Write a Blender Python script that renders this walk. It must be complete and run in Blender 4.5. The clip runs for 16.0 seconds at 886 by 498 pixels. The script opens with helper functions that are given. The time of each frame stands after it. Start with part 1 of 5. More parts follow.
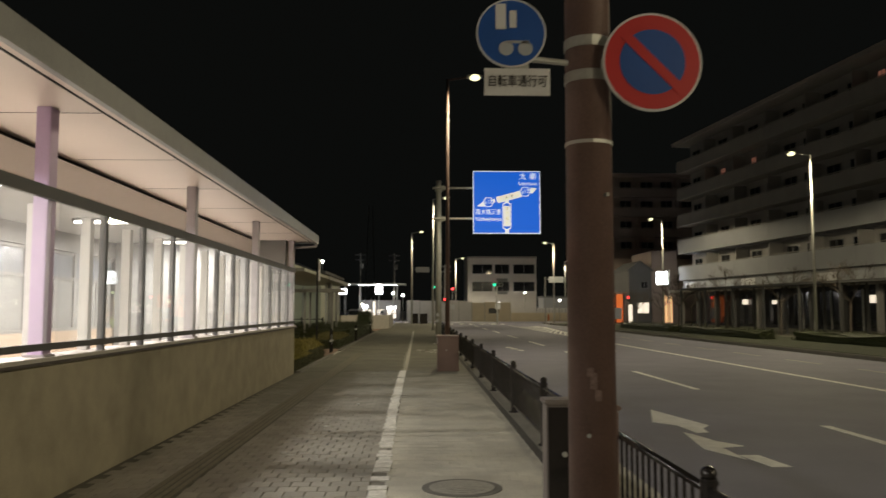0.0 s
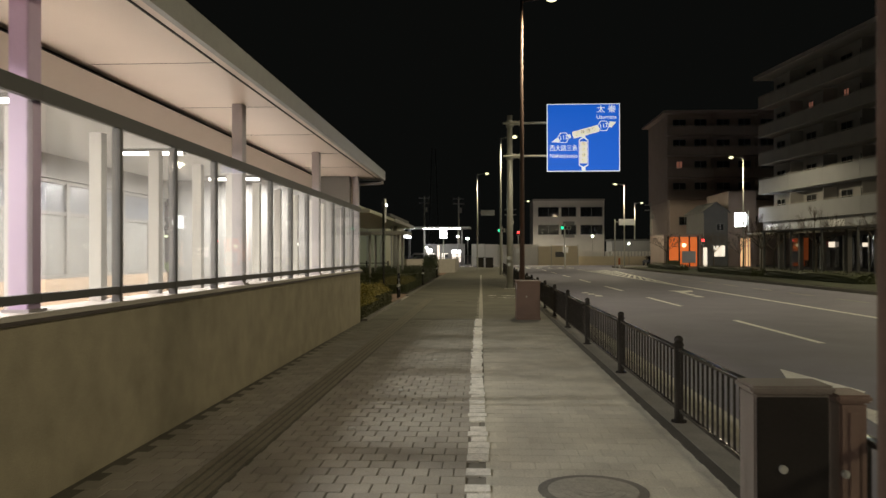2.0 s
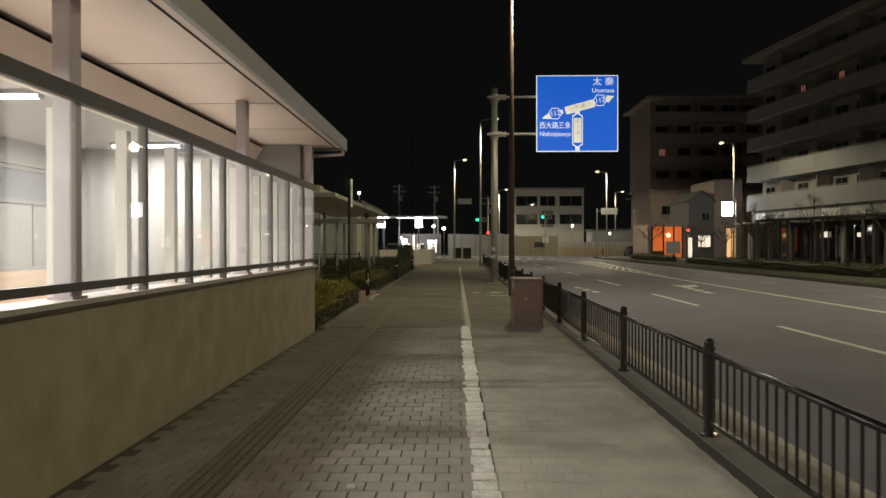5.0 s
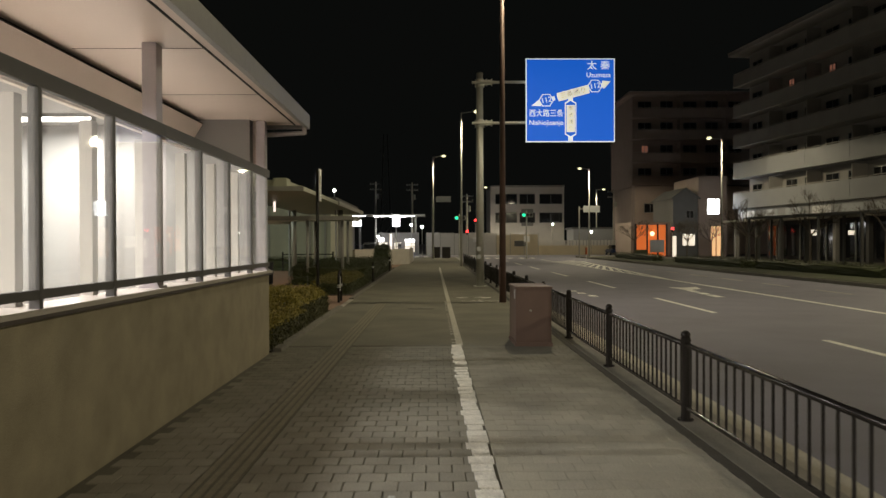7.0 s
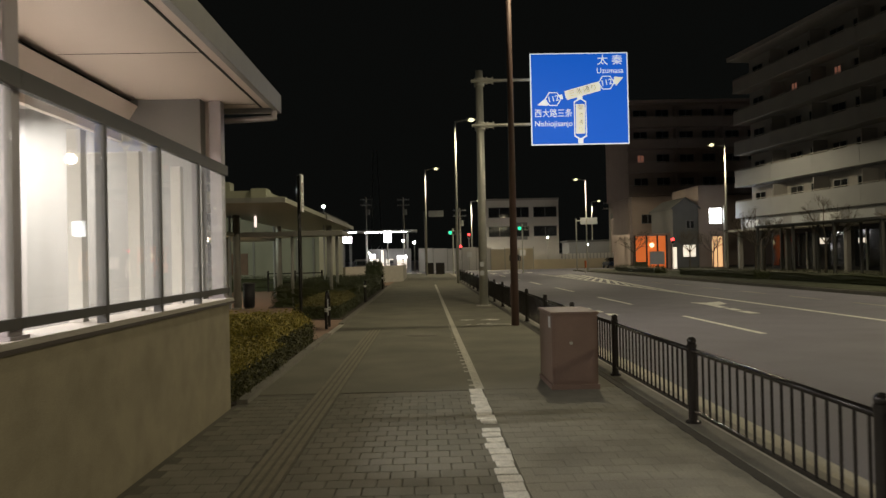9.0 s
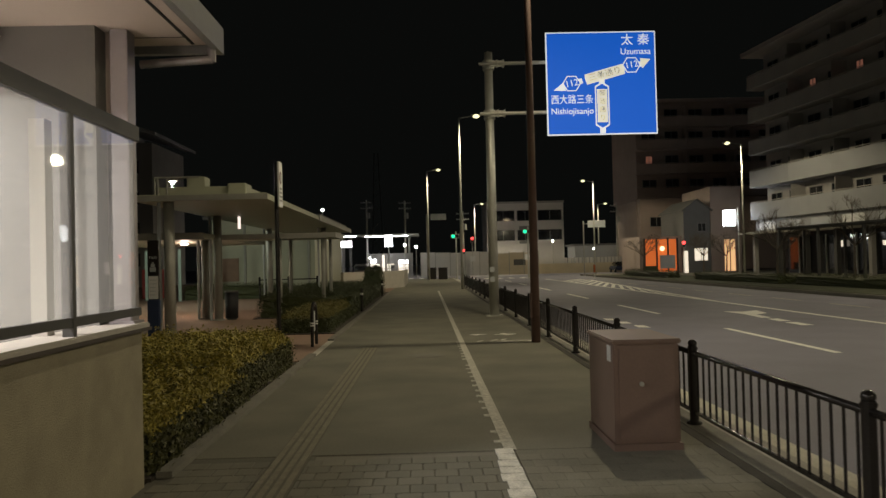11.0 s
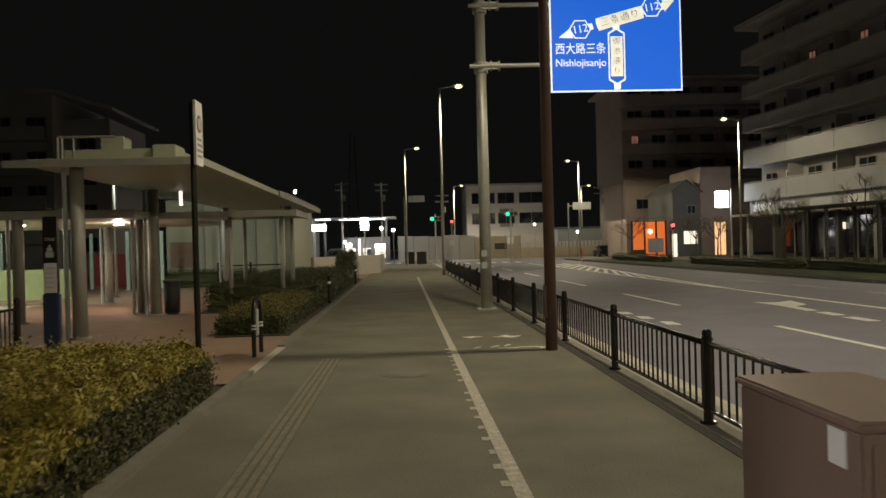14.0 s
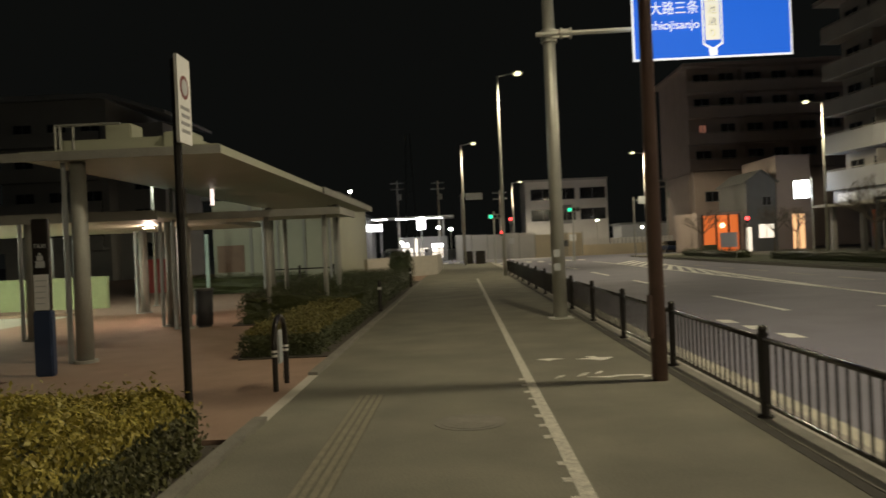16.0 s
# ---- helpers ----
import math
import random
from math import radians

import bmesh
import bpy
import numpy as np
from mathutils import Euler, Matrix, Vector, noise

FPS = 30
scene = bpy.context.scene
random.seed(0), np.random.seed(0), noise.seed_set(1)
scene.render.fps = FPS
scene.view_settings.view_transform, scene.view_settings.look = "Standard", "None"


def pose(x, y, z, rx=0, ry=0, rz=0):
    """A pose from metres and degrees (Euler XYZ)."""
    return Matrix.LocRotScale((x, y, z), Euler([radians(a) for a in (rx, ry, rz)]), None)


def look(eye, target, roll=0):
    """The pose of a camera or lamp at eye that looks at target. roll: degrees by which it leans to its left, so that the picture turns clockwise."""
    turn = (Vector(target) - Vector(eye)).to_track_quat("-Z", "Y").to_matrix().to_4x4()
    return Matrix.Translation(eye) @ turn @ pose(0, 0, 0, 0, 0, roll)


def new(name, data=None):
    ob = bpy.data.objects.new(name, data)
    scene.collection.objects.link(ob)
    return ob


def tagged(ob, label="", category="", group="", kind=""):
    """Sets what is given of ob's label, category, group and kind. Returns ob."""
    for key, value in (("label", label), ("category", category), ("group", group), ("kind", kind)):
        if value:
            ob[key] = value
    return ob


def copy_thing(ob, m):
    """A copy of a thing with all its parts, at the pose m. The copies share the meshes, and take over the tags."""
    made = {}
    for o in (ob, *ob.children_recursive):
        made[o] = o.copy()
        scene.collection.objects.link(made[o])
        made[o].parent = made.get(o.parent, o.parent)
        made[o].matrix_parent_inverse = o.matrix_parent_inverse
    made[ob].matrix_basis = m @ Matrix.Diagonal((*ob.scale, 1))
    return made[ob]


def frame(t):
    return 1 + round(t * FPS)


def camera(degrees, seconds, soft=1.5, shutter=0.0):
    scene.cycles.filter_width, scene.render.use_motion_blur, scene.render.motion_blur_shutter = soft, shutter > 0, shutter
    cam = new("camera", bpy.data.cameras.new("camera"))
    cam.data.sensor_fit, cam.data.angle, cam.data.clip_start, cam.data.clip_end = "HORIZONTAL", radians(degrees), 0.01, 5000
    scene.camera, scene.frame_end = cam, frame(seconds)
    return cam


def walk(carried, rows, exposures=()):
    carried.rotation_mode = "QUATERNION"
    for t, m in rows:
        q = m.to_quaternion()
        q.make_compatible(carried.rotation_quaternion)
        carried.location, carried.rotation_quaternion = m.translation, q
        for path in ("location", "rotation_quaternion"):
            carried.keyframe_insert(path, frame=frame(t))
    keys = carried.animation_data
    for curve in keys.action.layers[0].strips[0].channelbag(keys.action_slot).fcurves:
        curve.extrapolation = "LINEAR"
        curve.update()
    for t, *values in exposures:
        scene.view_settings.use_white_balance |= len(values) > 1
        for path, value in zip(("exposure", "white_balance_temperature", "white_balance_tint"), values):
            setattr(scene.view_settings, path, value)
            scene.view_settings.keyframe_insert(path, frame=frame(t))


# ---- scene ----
cam = camera(58.5, 16.0, shutter=0.5)

PATH = [
    (0, (0.964, -0.053, 1.677), (1.026, 1.941, 1.83), -0.0),
    (0.5, (0.903, 0.348, 1.686), (0.862, 2.344, 1.808), 0.2),
    (1, (0.792, 0.829, 1.658), (0.707, 2.826, 1.733), 0.1),
    (1.5, (0.699, 1.414, 1.633), (0.585, 3.411, 1.667), -0.1),
    (2, (0.61, 2.037, 1.64), (0.514, 4.035, 1.652), -0.1),
    (2.5, (0.57, 2.693, 1.648), (0.486, 4.692, 1.65), -0.3),
    (3, (0.523, 3.375, 1.659), (0.435, 5.373, 1.662), -0.2),
    (3.5, (0.48, 4.053, 1.649), (0.412, 6.052, 1.659), -0.1),
    (4, (0.457, 4.752, 1.646), (0.4, 6.752, 1.651), -0.0),
    (6.5, (0.21, 8.348, 1.662), (0.224, 10.348, 1.632), -0.2),
    (7, (0.176, 9.072, 1.668), (0.201, 11.071, 1.652), -0.2),
    (7.5, (0.084, 9.758, 1.679), (0.108, 11.758, 1.685), -0.8),
    (8, (0.041, 10.463, 1.654), (0.067, 12.462, 1.66), -1.1),
    (8.5, (-0.038, 11.173, 1.658), (0.01, 13.172, 1.672), -1.2),
    (11, (-0.102, 14.9, 1.664), (-0.058, 16.899, 1.699), -1.4),
    (11.5, (-0.161, 15.448, 1.637), (-0.122, 17.447, 1.648), 0.6),
    (12, (-0.186, 16.102, 1.621), (-0.135, 18.102, 1.609), -1.1),
    (12.5, (-0.171, 16.826, 1.607), (-0.124, 18.825, 1.583), -1.0),
    (13, (-0.164, 17.518, 1.62), (-0.115, 19.517, 1.603), -0.5),
    (13.5, (-0.137, 18.239, 1.62), (-0.08, 20.238, 1.615), -0.3),
    (14, (-0.136, 18.946, 1.631), (-0.036, 20.943, 1.625), -1.5),
    (14.5, (-0.135, 19.653, 1.629), (-0.001, 21.648, 1.627), -1.5),
    (15, (-0.149, 20.353, 1.631), (-0.014, 22.349, 1.643), -1.2),
    (15.5, (-0.142, 21.062, 1.626), (-0.05, 23.06, 1.632), -1.5),
    (16, (-0.155, 21.726, 1.663), (-0.201, 23.726, 1.659), -2.5),
]
walk(cam, [(t, look(eye, target, roll)) for t, eye, target, roll in PATH],
     exposures=[(0, 0.14), (2, 0.06), (8.5, 0.0), (11, -0.08), (12.5, 0.16), (14, 0.3), (16, 0.3)])

# ---- light ----
world = bpy.data.worlds.new("night_sky")
scene.world = world
world.use_nodes = True
world.node_tree.nodes["Background"].inputs[0].default_value = (0.56, 0.6, 0.54, 1)
world.node_tree.nodes["Background"].inputs[1].default_value = 0.0054
scene.view_settings.exposure = 0.0
TUBE, LAMP = 310.0, 2050.0


# ---- materials ----
def material(name, color, rough=0.7, metal=0.0, var=0.15, scale=6.0, bump=0.1, emit=0.0, emit_color=None, spread=0.0, spec=0.5, detail=60.0):
    m = bpy.data.materials.new(name)
    m.use_nodes = True
    n, l = m.node_tree.nodes, m.node_tree.links
    b = n["Principled BSDF"]
    b.inputs["Roughness"].default_value, b.inputs["Metallic"].default_value = rough, metal
    b.inputs["Specular IOR Level"].default_value = spec
    tc = n.new("ShaderNodeTexCoord")
    big, fine = n.new("ShaderNodeTexNoise"), n.new("ShaderNodeTexNoise")
    big.inputs["Scale"].default_value, fine.inputs["Scale"].default_value = scale, detail
    big.inputs["Detail"].default_value = fine.inputs["Detail"].default_value = 5
    geo = n.new("ShaderNodeNewGeometry")
    for t in (big, fine):
        l.new(geo.outputs["Position"], t.inputs["Vector"])
    mix = n.new("ShaderNodeMath")
    mix.operation = "ADD"
    l.new(big.outputs[0], mix.inputs[0])
    l.new(fine.outputs[0], mix.inputs[1])
    ramp = n.new("ShaderNodeMapRange")
    ramp.inputs[1].default_value, ramp.inputs[2].default_value = 0.6, 1.4
    ramp.inputs[3].default_value, ramp.inputs[4].default_value = 1 - var, 1 + var
    l.new(mix.outputs[0], ramp.inputs[0])
    value = ramp.outputs[0]
    if spread:
        info = n.new("ShaderNodeObjectInfo")
        r2 = n.new("ShaderNodeMapRange")
        r2.inputs[3].default_value, r2.inputs[4].default_value = 1 - spread, 1 + spread
        l.new(info.outputs["Random"], r2.inputs[0])
        mul = n.new("ShaderNodeMath")
        mul.operation = "MULTIPLY"
        l.new(value, mul.inputs[0])
        l.new(r2.outputs[0], mul.inputs[1])
        value = mul.outputs[0]
    col = n.new("ShaderNodeVectorMath")
    col.operation = "SCALE"
    col.inputs[0].default_value = color
    l.new(value, col.inputs["Scale"])
    l.new(col.outputs[0], b.inputs["Base Color"])
    if bump:
        bp = n.new("ShaderNodeBump")
        bp.inputs["Strength"].default_value, bp.inputs["Distance"].default_value = bump, 0.01
        l.new(fine.outputs[0], bp.inputs["Height"])
        l.new(bp.outputs[0], b.inputs["Normal"])
    if emit:
        b.inputs["Emission Color"].default_value = (*(emit_color or color), 1)
        b.inputs["Emission Strength"].default_value = emit
    return m

def light_fade_along(m, near, far, y0, y1):
    """Lets the surface turn from one tone to another along the walk, painting in where the window light ends."""
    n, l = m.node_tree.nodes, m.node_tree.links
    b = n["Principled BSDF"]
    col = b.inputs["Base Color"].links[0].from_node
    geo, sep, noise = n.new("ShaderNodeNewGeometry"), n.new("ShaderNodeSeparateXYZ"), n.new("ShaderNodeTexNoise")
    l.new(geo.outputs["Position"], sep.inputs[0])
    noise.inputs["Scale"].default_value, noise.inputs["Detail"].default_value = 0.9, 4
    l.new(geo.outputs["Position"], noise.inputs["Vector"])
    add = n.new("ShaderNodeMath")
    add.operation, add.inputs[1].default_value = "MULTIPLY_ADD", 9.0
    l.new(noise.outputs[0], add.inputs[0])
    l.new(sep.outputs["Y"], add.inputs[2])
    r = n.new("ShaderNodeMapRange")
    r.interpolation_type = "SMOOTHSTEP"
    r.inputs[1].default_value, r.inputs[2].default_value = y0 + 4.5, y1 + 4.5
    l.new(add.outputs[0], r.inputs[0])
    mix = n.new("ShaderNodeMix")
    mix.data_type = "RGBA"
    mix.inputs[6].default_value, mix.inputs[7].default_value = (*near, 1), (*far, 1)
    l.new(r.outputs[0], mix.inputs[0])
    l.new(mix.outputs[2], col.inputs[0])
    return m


def island(m, spread):
    """Lets each joined piece of a mesh vary a little in tone."""
    n, l = m.node_tree.nodes, m.node_tree.links
    geo, r, mul = n.new("ShaderNodeNewGeometry"), n.new("ShaderNodeMapRange"), n.new("ShaderNodeVectorMath")
    r.inputs[3].default_value, r.inputs[4].default_value = 1 - spread, 1 + spread
    l.new(geo.outputs["Random Per Island"], r.inputs[0])
    mul.operation = "SCALE"
    base = n["Principled BSDF"].inputs["Base Color"]
    l.new(base.links[0].from_socket, mul.inputs[0])
    l.new(r.outputs[0], mul.inputs["Scale"])
    l.new(mul.outputs[0], base)
    return m


def glass(name, tint=(0.95, 0.97, 0.96), haze_low=0.03, haze_high=0.09):
    """Clear glass with a thin dusty film that scatters a little light."""
    m = bpy.data.materials.new(name)
    m.use_nodes = True
    n, l = m.node_tree.nodes, m.node_tree.links
    n.remove(n["Principled BSDF"])
    tr, gl, fr, mx = (n.new("ShaderNode" + k) for k in ("BsdfTransparent", "BsdfGlossy", "LayerWeight", "MixShader"))
    tr.inputs[0].default_value = (*tint, 1)
    gl.inputs["Roughness"].default_value = 0.02
    fr.inputs["Blend"].default_value = 0.5
    power, amount = n.new("ShaderNodeMath"), n.new("ShaderNodeMapRange")
    power.operation, power.inputs[1].default_value = "POWER", 5.0
    amount.inputs[3].default_value, amount.inputs[4].default_value = 0.025, 0.3
    l.new(fr.outputs["Facing"], power.inputs[0])
    l.new(power.outputs[0], amount.inputs[0])
    l.new(amount.outputs[0], mx.inputs[0])
    haze, film = n.new("ShaderNodeMixShader"), n.new("ShaderNodeBsdfTranslucent")
    film.inputs[0].default_value = (0.9, 0.88, 0.86, 1)
    dirt, spots = n.new("ShaderNodeTexNoise"), n.new("ShaderNodeMapRange")
    dirt.inputs["Scale"].default_value, dirt.inputs["Detail"].default_value = 1.3, 6
    spots.inputs[3].default_value, spots.inputs[4].default_value = haze_low, haze_high
    l.new(n.new("ShaderNodeNewGeometry").outputs["Position"], dirt.inputs["Vector"])
    l.new(dirt.outputs[0], spots.inputs[0])
    l.new(spots.outputs[0], haze.inputs[0])
    l.new(tr.outputs[0], haze.inputs[1])
    l.new(film.outputs[0], haze.inputs[2])
    l.new(haze.outputs[0], mx.inputs[1])
    l.new(gl.outputs[0], mx.inputs[2])
    l.new(mx.outputs[0], n["Material Output"].inputs[0])
    return m


